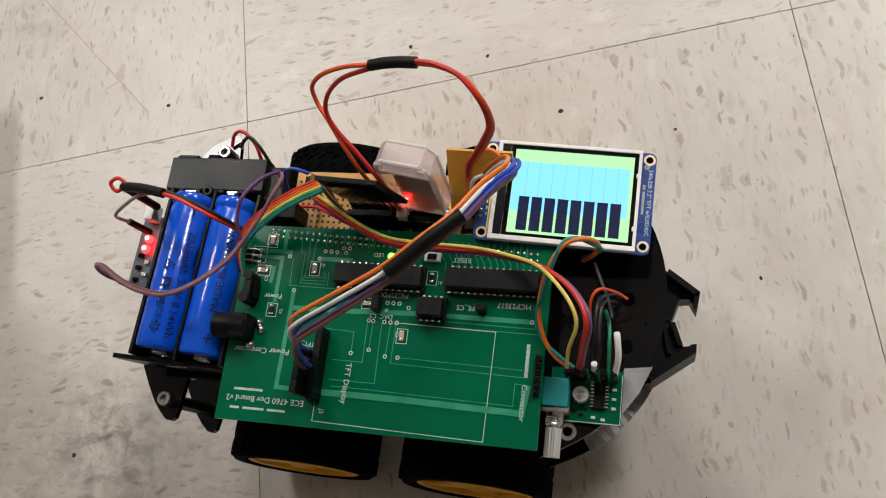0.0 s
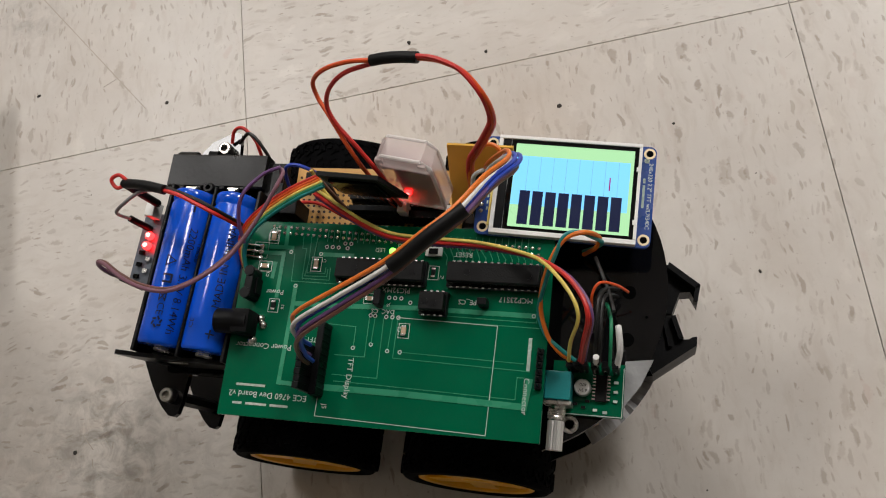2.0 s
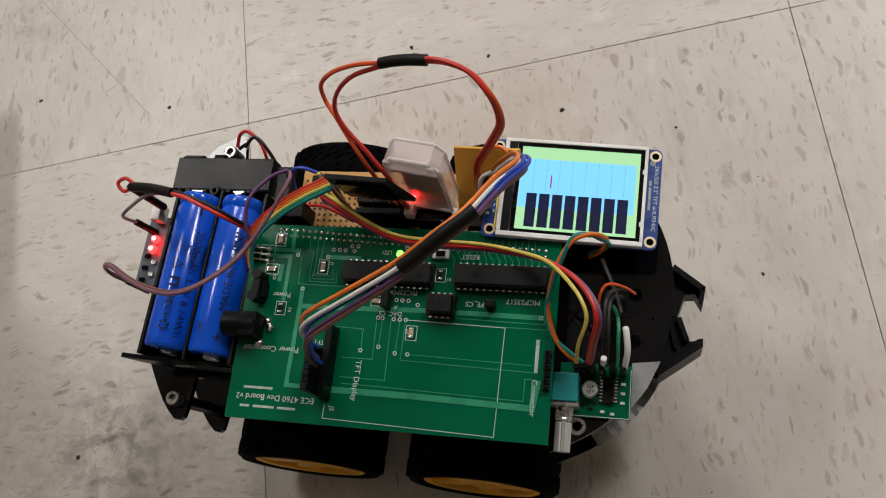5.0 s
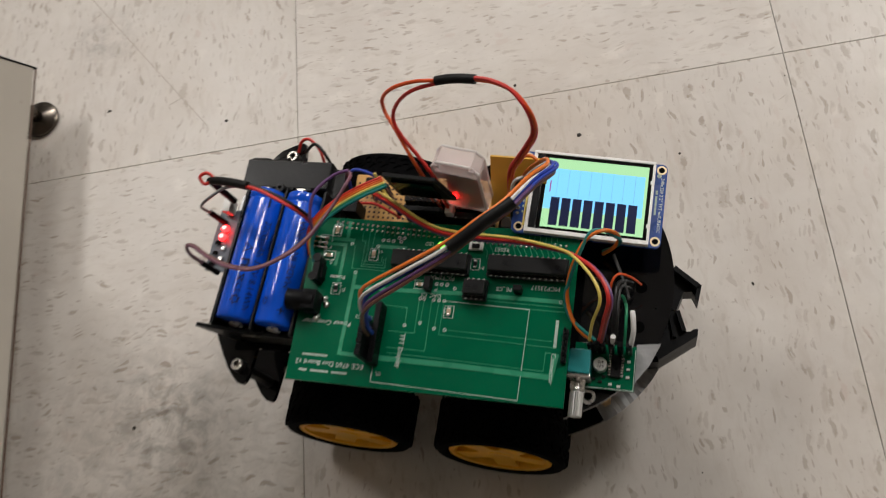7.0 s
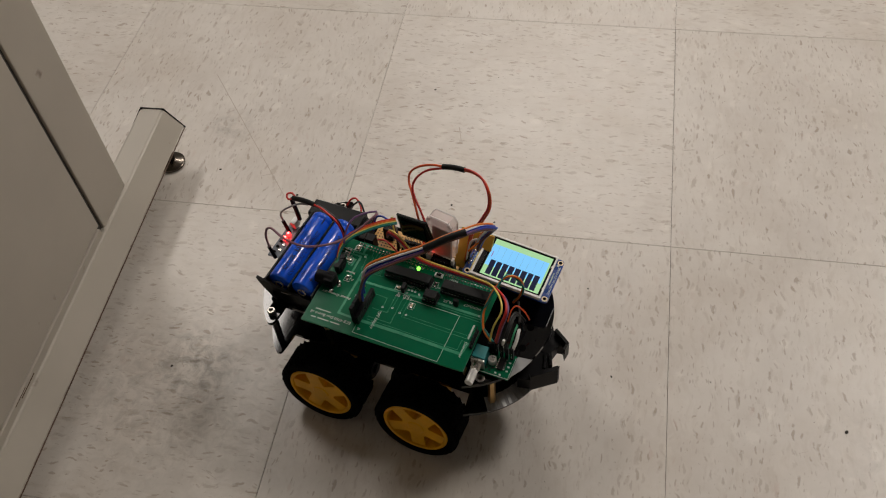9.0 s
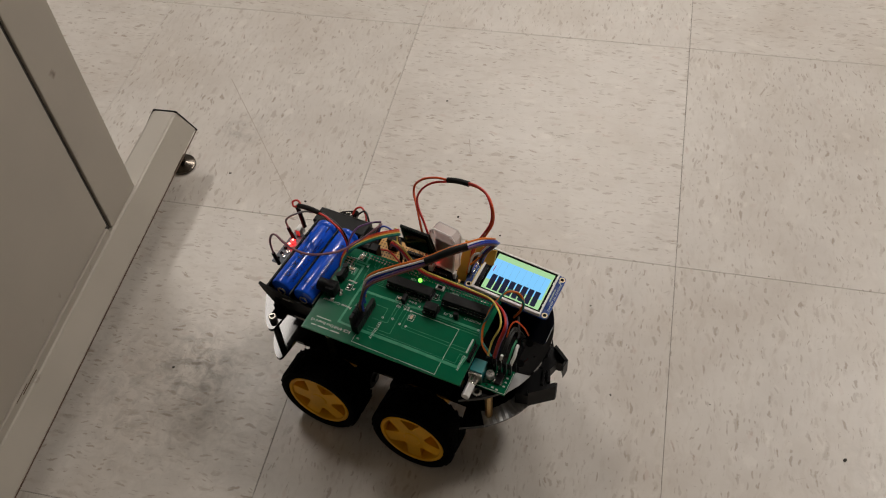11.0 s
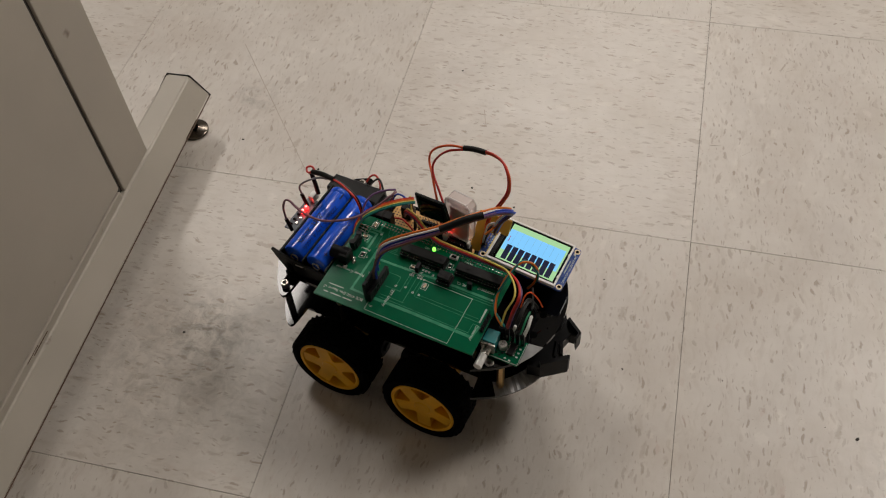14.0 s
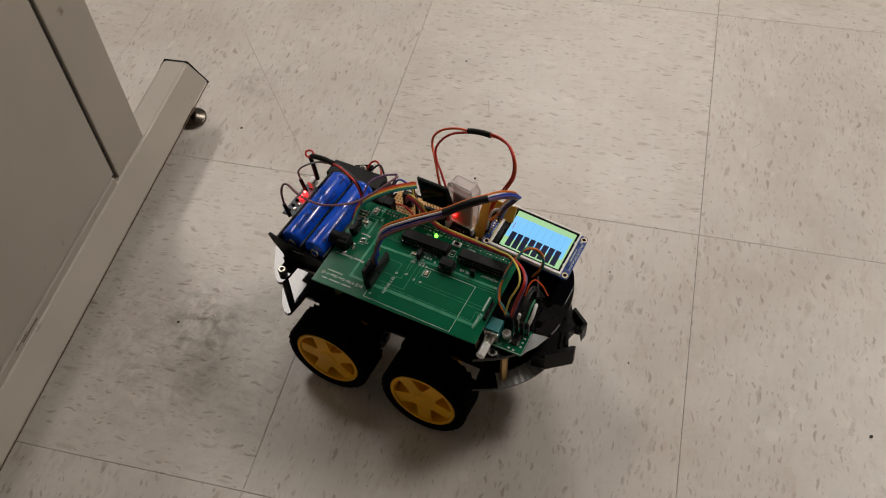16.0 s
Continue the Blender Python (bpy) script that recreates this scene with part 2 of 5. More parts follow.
WIRE = {k: mat("insulation_" + k, c, 0.42, var=0.1, scale=120, rvar=0.06) for k, c in dict(
    red=(0.56, 0.022, 0.016), darkred=(0.30, 0.020, 0.016), orange=(0.72, 0.17, 0.012), yellow=(0.76, 0.60, 0.13), green=(0.02, 0.22, 0.10),
    teal=(0.01, 0.20, 0.19), blue=(0.016, 0.05, 0.40), purple=(0.13, 0.055, 0.17), brown=(0.12, 0.05, 0.035), black=(0.006, 0.006, 0.006),
    white=(0.70, 0.69, 0.67), grey=(0.22, 0.21, 0.21), mauve=(0.17, 0.07, 0.10), vermilion=(0.70, 0.085, 0.012)).items()}


# ---- mesh helpers, in millimetres ----
BASE = {}


def box(bm, x0, x1, y0, y1, z0, z1, bevel=0.0, m=None):
    res = bmesh.ops.create_cube(bm, size=1)
    bmesh.ops.transform(bm, matrix=Matrix.LocRotScale(((x0 + x1) / 2, (y0 + y1) / 2, (z0 + z1) / 2), None, (x1 - x0, y1 - y0, z1 - z0)), verts=res["verts"])
    verts = res["verts"]
    if bevel:
        edges = list({e for v in verts for e in v.link_edges})
        out = bmesh.ops.bevel(bm, geom=edges, offset=bevel, segments=2, affect="EDGES", profile=0.6)
        verts = list({v for f in out["faces"] for v in f.verts} | {v for v in verts if v.is_valid})
    if m is not None:
        bmesh.ops.transform(bm, matrix=m, verts=[v for v in verts if v.is_valid])
    return bm


def rod(bm, p0, p1, r, seg=20, r2=None):
    p0, p1 = Vector(p0), Vector(p1)
    d = p1 - p0
    m = Matrix.Translation((p0 + p1) / 2) @ d.to_track_quat("Z", "Y").to_matrix().to_4x4()
    bmesh.ops.create_cone(bm, cap_ends=True, segments=seg, radius1=r, radius2=r if r2 is None else r2, depth=d.length, matrix=m)
    return bm


def lathe(bm, profile, m=None, seg=40, cap=True):
    """Turns (radius, height) pairs round z."""
    rings = []
    for r, h in profile:
        rings.append([bm.verts.new((r * math.cos(2 * math.pi * i / seg), r * math.sin(2 * math.pi * i / seg), h)) for i in range(seg)])
    for a, b in zip(rings, rings[1:]):
        for i in range(seg):
            bm.faces.new((a[i], a[(i + 1) % seg], b[(i + 1) % seg], b[i]))
    if cap and profile[0][0] > 0.001:
        bm.faces.new(list(reversed(rings[0])))
    if cap and profile[-1][0] > 0.001:
        bm.faces.new(rings[-1])
    if m is not None:
        bmesh.ops.transform(bm, matrix=m, verts=[v for ring in rings for v in ring])
    return bm


def prism(bm, outline, z0, z1, m=None):
    low = [bm.verts.new((x, y, z0)) for x, y in outline]
    top = [bm.verts.new((x, y, z1)) for x, y in outline]
    bm.faces.new(top)
    bm.faces.new(list(reversed(low)))
    k = len(outline)
    for i in range(k):
        bm.faces.new((low[i], low[(i + 1) % k], top[(i + 1) % k], top[i]))
    if m is not None:
        bmesh.ops.transform(bm, matrix=m, verts=low + top)
    return bm


def smooth_path(pts, step=8):
    pts = [Vector(p) for p in pts]
    q = [pts[0] * 2 - pts[1]] + pts + [pts[-1] * 2 - pts[-2]]
    out = []
    for i in range(1, len(q) - 2):
        a, b, c, d = q[i - 1:i + 3]
        for k in range(step):
            t = k / step
            out.append(0.5 * ((2 * b) + (c - a) * t + (2 * a - 5 * b + 4 * c - d) * t * t + (3 * b - a - 3 * c + d) * t ** 3))
    out.append(pts[-1])
    return out


def tube(bm, pts, r, seg=8, step=8, taper=None):
    path = smooth_path(pts, step)
    up = Vector((0.31, 0.2, 0.93))
    rings = []
    for i, p in enumerate(path):
        d = (path[min(i + 1, len(path) - 1)] - path[max(i - 1, 0)]).normalized()
        side = (up - d * up.dot(d))
        side = side.normalized() if side.length > 1e-4 else d.orthogonal().normalized()
        up = side
        other = d.cross(side)
        rr = r * (taper(i / (len(path) - 1)) if taper else 1)
        rings.append([bm.verts.new(p + rr * (side * math.cos(2 * math.pi * k / seg) + other * math.sin(2 * math.pi * k / seg))) for k in range(seg)])
    for a, b in zip(rings, rings[1:]):
        for k in range(seg):
            bm.faces.new((a[k], a[(k + 1) % seg], b[(k + 1) % seg], b[k]))
    bm.faces.new(list(reversed(rings[0])))
    bm.faces.new(rings[-1])
    return bm


STEP = [0]


def strip(bm, pts, width, z, thick=0.05):
    """A flat track of that width along (x, y) points, on z."""
    for (xa, ya), (xb, yb) in zip(pts, pts[1:]):
        d = Vector((xb - xa, yb - ya, 0))
        ln = d.length
        STEP[0] = (STEP[0] + 1) % 7
        thick = 0.05 + 0.012 * STEP[0]
        m = Matrix.Translation(((xa + xb) / 2, (ya + yb) / 2, z + thick / 2)) @ Matrix.Rotation(math.atan2(d.y, d.x), 4, "Z") @ Matrix.Diagonal((ln + width, width, thick, 1))
        bmesh.ops.create_cube(bm, size=1, matrix=m)
    return bm


def letters(bm, text, size, m, align="CENTER"):
    cu = bpy.data.curves.new("letters", "FONT")
    cu.body, cu.size, cu.align_x, cu.align_y, cu.extrude, cu.resolution_u = text, size, align, "CENTER", 0.03, 2
    ob = bpy.data.objects.new("letters", cu)
    me = bpy.data.meshes.new_from_object(ob)
    me.transform(m)
    bm.from_mesh(me)
    bpy.data.objects.remove(ob)
    bpy.data.curves.remove(cu)
    bpy.data.meshes.remove(me)
    return bm


ROBOT = pose(0.095, -0.165, 0, 0, 0, -12.9)
FREE = set()  # things drawn in axes of their own


def fitted_z(z):
    """Drawing height to height above the floor, stretched to fit the camera's view."""
    return 1.113 * z - 0.000145 * z * z


def spread(z):
    return 1 - 0.000145 * z


def fitted_place(p):
    """Drawing point shifted to fit the camera's view, both in the robot's axes and in millimetres."""
    x, y, z = p
    w = ROBOT @ Vector((x / 1000, y / 1000, 0))
    k = spread(z)
    q = ROBOT.inverted() @ Vector((0.269 + (w.x - 0.269) * k, -0.41 + (w.y + 0.41) * k, 0))
    return Vector((q.x * 1000, q.y * 1000, fitted_z(z)))


TURN = {}


def thing(name, base, label, category, group="", m=None, turn=None):
    """An Empty at base (mm, in the robot's axes), or at the pose m; turn sets its parts askew."""
    ob = new(name)
    ob.empty_display_size = 0.01
    TURN[ob] = turn
    if m is not None:
        FREE.add(ob)
    at = Vector((0, 0, 0)) if m is not None else fitted_place(base)
    ob.matrix_world = m if m is not None else ROBOT @ Matrix.Translation(at / 1000)
    BASE[ob] = at
    return tagged(ob, label, category, group)


def part(name, bm, material, parent, label="", smooth=False, drawn=True, askew=True):
    bmesh.ops.recalc_face_normals(bm, faces=bm.faces)
    me = bpy.data.meshes.new(name)
    off = BASE[parent]
    free = parent in FREE
    turn = TURN[parent]
    if turn is not None and askew:
        bm.transform(turn)
    if drawn and not free:
        if name in ("standoff", "gear_motor", "spacer"):
            for q in bm.verts:
                q.co = fitted_place(q.co)
        else:
            lo = Vector([min(q.co[i] for q in bm.verts) for i in range(3)])
            hi = Vector([max(q.co[i] for q in bm.verts) for i in range(3)])
            foot = Vector(((lo.x + hi.x) / 2, (lo.y + hi.y) / 2, lo.z))
            bm.transform(Matrix.Translation(fitted_place(foot)) @ Matrix.Scale(spread(foot.z), 4) @ Matrix.Translation(-foot))
    bm.transform(Matrix.Scale(0.001, 4) @ Matrix.Translation(-off))
    bm.to_mesh(me)
    bm.free()
    me.materials.append(material)
    if smooth:
        for p in me.polygons:
            p.use_smooth = True
        me.set_sharp_from_angle(angle=radians(38))
    ob = new(name, me)
    ob.parent = parent
    BASE[ob] = off
    TURN[ob] = turn
    if free:
        FREE.add(ob)
    if label:
        tagged(ob, label)
    return ob


def repeat(name, bm, material, parent, spots):
    """Alike parts at (x, y, turn) on one shared mesh, built round the z axis."""
    low = min(q.co.z for q in bm.verts)
    bm.transform(Matrix.Translation((0, 0, fitted_z(low) - low)))
    first = part(name, bm, material, parent, drawn=False)
    off = BASE[parent]
    first.data.transform(Matrix.Translation((off.x / 1000, off.y / 1000, 0)))
    for k, (x, y, turn) in enumerate(spots):
        ob = first if k == 0 else new(name, first.data)
        ob.parent = parent
        q = fitted_place((x, y, low)) - off
        ob.matrix_local = pose(q.x / 1000, q.y / 1000, 0, 0, 0, turn)


B = bmesh.new


# ---- room ----
def room():
    lo, hi, top = (-2.7, -2.9), (3.6, 3.4), 2.7

    def slab(name, x0, x1, y0, y1, z0, z1, material, label):
        bm = B()
        box(bm, x0, x1, y0, y1, z0, z1)
        me = bpy.data.meshes.new(name)
        bm.to_mesh(me)
        bm.free()
        me.materials.append(material)
        return tagged(new(name, me), label, name.split("_")[0], kind="structure")

    slab("wall_north", lo[0] - 0.1, hi[0] + 0.1, hi[1], hi[1] + 0.1, 0, top, M_WALL, "plain pale painted wall closing the room")
    slab("wall_south", lo[0] - 0.1, hi[0] + 0.1, lo[1] - 0.1, lo[1], 0, top, M_WALL, "plain pale painted wall closing the room")
    slab("wall_west", lo[0] - 0.1, lo[0], lo[1], hi[1], 0, top, M_WALL, "plain pale painted wall closing the room")
    slab("wall_east", hi[0], hi[0] + 0.1, lo[1], hi[1], 0, top, M_WALL, "plain pale painted wall closing the room")
    slab("ceiling", lo[0] - 0.1, hi[0] + 0.1, lo[1] - 0.1, hi[1] + 0.1, top, top + 0.1, M_CEIL, "plain white ceiling with recessed lights")
    fl = slab("floor", lo[0], hi[0], lo[1], hi[1], -0.06, -0.0012, M_JOINT, "cream vinyl tile floor with brown flecks and scuffs")
    for x, y, w, turn in TROFFERS:
        lamp = thing("ceiling_light", (0, 0, 0), "recessed white ceiling light with a glowing diffuser", "ceiling light", "ceiling lights", m=pose(x, y, 2.70, 0, 0, turn))
        bm = B()
        for a, b, c, d in ((-530, 530, -280, -260), (-530, 530, 260, 280), (-530, -510, -260, 260), (510, 530, -260, 260)):
            box(bm, a, b, c, d, -25, 0)
        part("frame", bm, M_WHITE, lamp)
        bm = B()
        box(bm, -510, 510, -260, 260, -10, -2)
        part("diffuser", bm, M_DIFF, lamp)
    return fl


FLOOR = room()
SIDE = 0.3048


def floor_tiles():
    """Square tiles, each turned a quarter against its neighbours."""
    gap = 0.0002
    bm = B()
    box(bm, -SIDE / 2 + gap, SIDE / 2 - gap, -SIDE / 2 + gap, SIDE / 2 - gap, -0.0012, 0.0, 0.00015)
    me = bpy.data.meshes.new("tile")
    bm.to_mesh(me)
    bm.free()
    me.materials.append(M_TILE)
    far = B()
    for i in range(-8, 11):
        for j in range(-9, 10):
            x, y = (i + 0.5) * SIDE, (j + 0.5) * SIDE
            if -4 <= i <= 6 and -4 <= j <= 7:
                t = new("tile", me)
                t.parent = FLOOR
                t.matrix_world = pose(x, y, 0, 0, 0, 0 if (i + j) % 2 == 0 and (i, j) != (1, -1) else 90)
            else:
                bmesh.ops.create_cube(far, size=1, matrix=Matrix.LocRotScale((x, y, -0.0006), None, (SIDE - 2 * gap, SIDE - 2 * gap, 0.0012)))
    mf = bpy.data.meshes.new("far_tiles")
    far.to_mesh(mf)
    far.free()
    mf.materials.append(M_TILE)
    ob = new("far_tiles", mf)
    ob.parent = FLOOR
    tagged(ob, kind="stuff")


def crumbs():
    bm = B()
    rnd = random.Random(4)
    spots = [(0.144, 0.010), (-0.050, 0.022), (0.260, -0.140), (0.101, 0.026), (-0.137, 0.046), (0.235, -0.055), (0.179, -0.032), (-0.106, -0.178), (0.058, 0.183), (0.439, -0.165)]
    spots += [(rnd.uniform(-0.16, 0.75), rnd.uniform(-0.45, 0.6)) for _ in range(30)]
    for k, (x, y) in enumerate(spots):
        s = rnd.uniform(0.0008, 0.0014) if k < 10 else rnd.uniform(0.0003, 0.0007)
        m = Matrix.LocRotScale((x, y, s * 0.15), Euler((0, 0, rnd.uniform(0, 3))), (s * rnd.uniform(0.8, 1.4), s, s * 0.35))
        res = bmesh.ops.create_icosphere(bm, subdivisions=1, radius=1, matrix=m)
        for v in res["verts"]:
            v.co += Vector((rnd.uniform(-1, 1), rnd.uniform(-1, 1), 0)) * s * 0.25
    me = bpy.data.meshes.new("floor_crumbs")
    bm.to_mesh(me)
    bm.free()
    me.materials.append(mat("dark_dirt", (0.035, 0.03, 0.025), 0.9))
    tagged(new("floor_crumbs", me), "small dark crumbs of dirt on the floor tiles", "dirt", kind="stuff")


def floor_scratches():
    bm = B()
    rnd = random.Random(21)
    lines = []
    for _ in range(26):
        x, y, a, ln = rnd.uniform(-0.2, 0.45), rnd.uniform(-0.42, 0.25), rnd.uniform(-0.5, 0.9), rnd.uniform(0.004, 0.016)
        lines.append(((x, y), (x + ln * math.cos(a), y + ln * math.sin(a)), rnd.uniform(0.0002, 0.0003)))
    for _ in range(10):
        x, y, a, ln = rnd.gauss(-0.085, 0.035), rnd.gauss(-0.175, 0.03), rnd.uniform(0, 3.1), rnd.uniform(0.003, 0.010)
        lines.append(((x, y), (x + ln * math.cos(a), y + ln * math.sin(a)), rnd.uniform(0.0002, 0.0005)))
    for a, b, wd in (*lines, ((-0.186, 0.183), (-0.064, 0.021), 0.0007), ((0.092, 0.130), (0.097, 0.111), 0.0009)):
        d = Vector((b[0] - a[0], b[1] - a[1], 0))
        m = Matrix.Translation(((a[0] + b[0]) / 2, (a[1] + b[1]) / 2, 0.0001)) @ Matrix.Rotation(math.atan2(d.y, d.x), 4, "Z") @ Matrix.Diagonal((d.length, wd, 0.0002, 1))
        bmesh.ops.create_cube(bm, size=1, matrix=m)
    me = bpy.data.meshes.new("floor_scratches")
    bm.to_mesh(me)
    bm.free()
    me.materials.append(mat("scratch", (0.40, 0.35, 0.295), 0.7))
    tagged(new("floor_scratches", me), "thin grey scratch lines on the floor tiles", "scratch", kind="stuff")


# ---- desk leg ----
def desk_leg():
    m = pose(-0.1685, 0.0636, 0, 0, 0, 1.5)
    t = thing("desk_leg", (0, 0, 0), "beige enamelled steel desk end panel on a foot beam", "desk", m=m)
    # cross-section of the foot beam: narrower at its top
    def length_of(sec, y0, y1):
        bm = B()
        ends = [[bm.verts.new((x, y, z)) for x, z in sec] for y in (y0, y1)]
        for i in range(4):
            bm.faces.new((ends[0][i], ends[0][(i + 1) % 4], ends[1][(i + 1) % 4], ends[1][i]))
        bm.faces.new(ends[0]), bm.faces.new(list(reversed(ends[1])))
        return bm

    bm = length_of([(-54, 40), (0, 40), (-15.8, 62), (-38.4, 62)], -1.2, -1500)
    bmesh.ops.bevel(bm, geom=[e for e in bm.edges if abs(e.verts[0].co.y - e.verts[1].co.y) > 5], offset=1.5, segments=3, affect="EDGES")
    part("foot_beam", bm, M_DESK, t, smooth=True)
    part("end_cap", length_of([(-54.6, 39.4), (0.6, 39.4), (-15.3, 62.7), (-38.9, 62.7)], 0, -1.3), M_PLASTIC, t, "black plastic end cap")
    # thin strip that paints in the shadow line below the beam
    bm = B()
    box(bm, -0.6, 0.25, -1500, -1.6, 39.3, 40.1, 0.05)
    part("edge_shade", bm, M_RUST_SHADE, t, "dark strip for the shadow line under the beam")
    bm = B()
    box(bm, -37.0, -18.0, -149.0, -98.8, 58, 340, 1.2)
    part("post", bm, M_DESK, t)
    # added dark strip: shade of the open groove put in as colour
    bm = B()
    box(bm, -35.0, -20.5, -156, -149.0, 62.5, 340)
    part("gap_shade", bm, M_GAPSHADE, t, "dark strip standing in for the shade between post and panel")
    bm = B()
    box(bm, -36.0, -18.4, -1490, -153.4, 70, 340, 1.0)
    part("panel", bm, M_DESK, t)
    bm = B()
    box(bm, -36.0, -16.8, -1490, -156, 61, 69.2, 0.8)
    part("bottom_rail", bm, M_DESK, t)
    for a, b, c, d in ((-318, -296, 65, 66.2), (-327, -310, 67.4, 68.2)):
        bm = B()
        box(bm, -16.95, -16.7, a, b, c, d)
        part("paint_chip", bm, M_RUST_SHADE, t, "rusty chip in the paint")
    g = B()
    rod(g, (-21, -14.5, 5), (-21, -14.5, 42), 4.2)
    lathe(g, [(12.5, 0), (13.5, 0.8), (13.5, 3.2), (12.6, 3.9), (6, 4.8), (4, 6)], Matrix.Translation((-21, -14.5, 0)), 32)
    part("levelling_foot", g, mat("tarnished_chrome", (0.11, 0.095, 0.08), 0.25, 1.0, var=0.3), t, "dark chrome levelling foot", smooth=True)


floor_later = [floor_tiles, crumbs, floor_scratches]
desk_leg()


# ---- robot car ----
CY = 24.5  # the car's middle line


def both(y):
    return 2 * CY - y


def arc(cx, cy, r, a0, a1, k):
    return [(cx + r * math.cos(radians(a0 + (a1 - a0) * i / k)), cy + r * math.sin(radians(a0 + (a1 - a0) * i / k))) for i in range(k + 1)]


def deck_outline(grow=0.0):
    right = arc(45, CY, 66.5 + grow, -67, 67, 28)
    def half(side):
        return [(68, -38.5 - grow), (66, side), (-82, side), (-83.2, -34), (-84.0, -37.6 - grow), (-85.6, -39 - grow), (-88.2, -38.6 - grow), (-91.6, -35.6 - grow), (-95, -31.6 - grow), (-99, -25.4 - grow), (-102.6, -19 - grow), (-105.8, -13 - grow), (-108 - grow, -7)]

    other = [(66 + 2, both(-38.5 - grow)), (66, both(-11)), (-74, both(-11)), (-77.5, both(-30)), (-78.4, 88.4 + grow), (-80.2, 89.6 + grow), (-82.6, 89.2 + grow)] + [(x, both(y)) for x, y in half(-11)[7:]]
    return right + other + list(reversed(half(-21)))


def robot_car():
    t = thing("robot_car", (0, CY, 0), "four-wheeled robot car with black acrylic decks and yellow wheels", "robot")
    for name, z0, z1, grow in (("top_deck", 89, 92, 0), ("lower_deck", 52, 55, 1.5)):
        bm = B()
        prism(bm, deck_outline(grow), z0, z1)
        part(name, bm, M_ACRYL, t, "glossy black acrylic plate")
    for x, y in ((-88.4, -30.6), (-83.2, 80.0)):
        bm = B()
        lathe(bm, [(3.0, 0), (3.0, 4.2), (2.6, 4.6), (1.7, 4.6), (1.6, 2.4), (0.0, 2.4)], Matrix.Translation((x, y, 92)), 20)
        part("cap_screw", bm, M_DARKSTEEL, t, "steel cap screw", smooth=True)
        bm = B()
        rod(bm, (x, y, 55), (x, y, 89), 2.8, 6)
        part("standoff", bm, M_PLASTIC, t)
    for x, y in ((58, -7), (58, both(-7)), (-60, -7), (-60, both(-7)), (84, -22)):
        bm = B()
        rod(bm, (x, y, 55), (x, y, 89), 2.9, 6)
        part("standoff", bm, M_BRASS, t, "brass hexagonal standoff")
    bm = B()
    lathe(bm, [(1.9, 0), (3.3, 0), (3.3, 0.9), (1.9, 0.9), (1.9, 0)], Matrix.Translation((77.8, -27.9, 92)), 24)
    part("washer", bm, M_STEEL, t)
    # black discs on the closed deck, painted as shaded holes
    for x, y in ((97, 24.3), (97.1, 5.8), (104, 15)):
        bm = B()
        rod(bm, (x, y, 91.9), (x, y, 92.15), 2.6 if x < 100 else 0.5, 20)
        part("deck_hole_disc", bm, M_HOLESHADE, t)
    # peeling protective film on the decks
    bm = B()
    prism(bm, [(97, -2.6), (107.4, -1.2), (103, -11.5), (97.5, -19.5), (96.8, -22.0), (95.5, -14)], 92.0, 92.25)
    part("top_film", bm, M_FILM, t, "crinkled silvery protective film")
    bm = B()
    path = arc(45, CY, 68.8, -55, -22, 16)
    inner = arc(45, CY, 57, -55, -22, 16)
    vs = [(bm.verts.new((x, y, 55.2 + 0.5 * math.sin(3 * i))), bm.verts.new((a, b, 56.5 + 0.7 * math.cos(2.3 * i))), bm.verts.new((x, y, 54.8))) for i, ((x, y), (a, b)) in enumerate(zip(path, inner))]
    for p, q in zip(vs, vs[1:]):
        bm.faces.new((p[0], q[0], q[1], p[1]))
        bm.faces.new((p[2], q[2], q[0], p[0]))
    part("lower_film", bm, M_FILM, t, "crinkled silvery protective film")
    # two black brackets at the nose
    bm = B()
    prism(bm, [(98, 45), (112, 42.5), (124.5, 33.5), (123.5, 26.5), (120.5, 31.5), (116.5, 31), (113.8, 22), (98, 22.6)], 58, 69)
    prism(bm, [(112, 42.5), (124.5, 33.5), (123.2, 31.6), (111, 40.4)], 69, 74)
    prism(bm, [(124.5, 33.5), (123.5, 26.0), (121.8, 26.4), (122.6, 33)], 69, 74)
    prism(bm, [(101, 41), (109, 40), (109, 33), (101, 34)], 69, 71)
    part("nose_bracket", bm, M_PLASTIC, t, "moulded black plastic bracket")
    bm = B()
    prism(bm, [(98, 21.4), (115.3, 20.8), (118.8, 11.5), (124, 12.2), (124, 9.0), (107.4, -4), (98, -6)], 57, 70)
    prism(bm, [(107.4, -4), (124, 8.8), (124, 12.2), (122.0, 11.8), (106, -1.5)], 55, 74)
    prism(bm, [(115.3, 20.8), (118.8, 11.5), (117, 11), (113.5, 20.2)], 70, 73)
    prism(bm, [(110, 20.9), (111.5, 20.9), (114.5, 8), (113, 8)], 70, 72)
    part("nose_bracket", bm, M_PLASTIC, t, "moulded black plastic bracket")
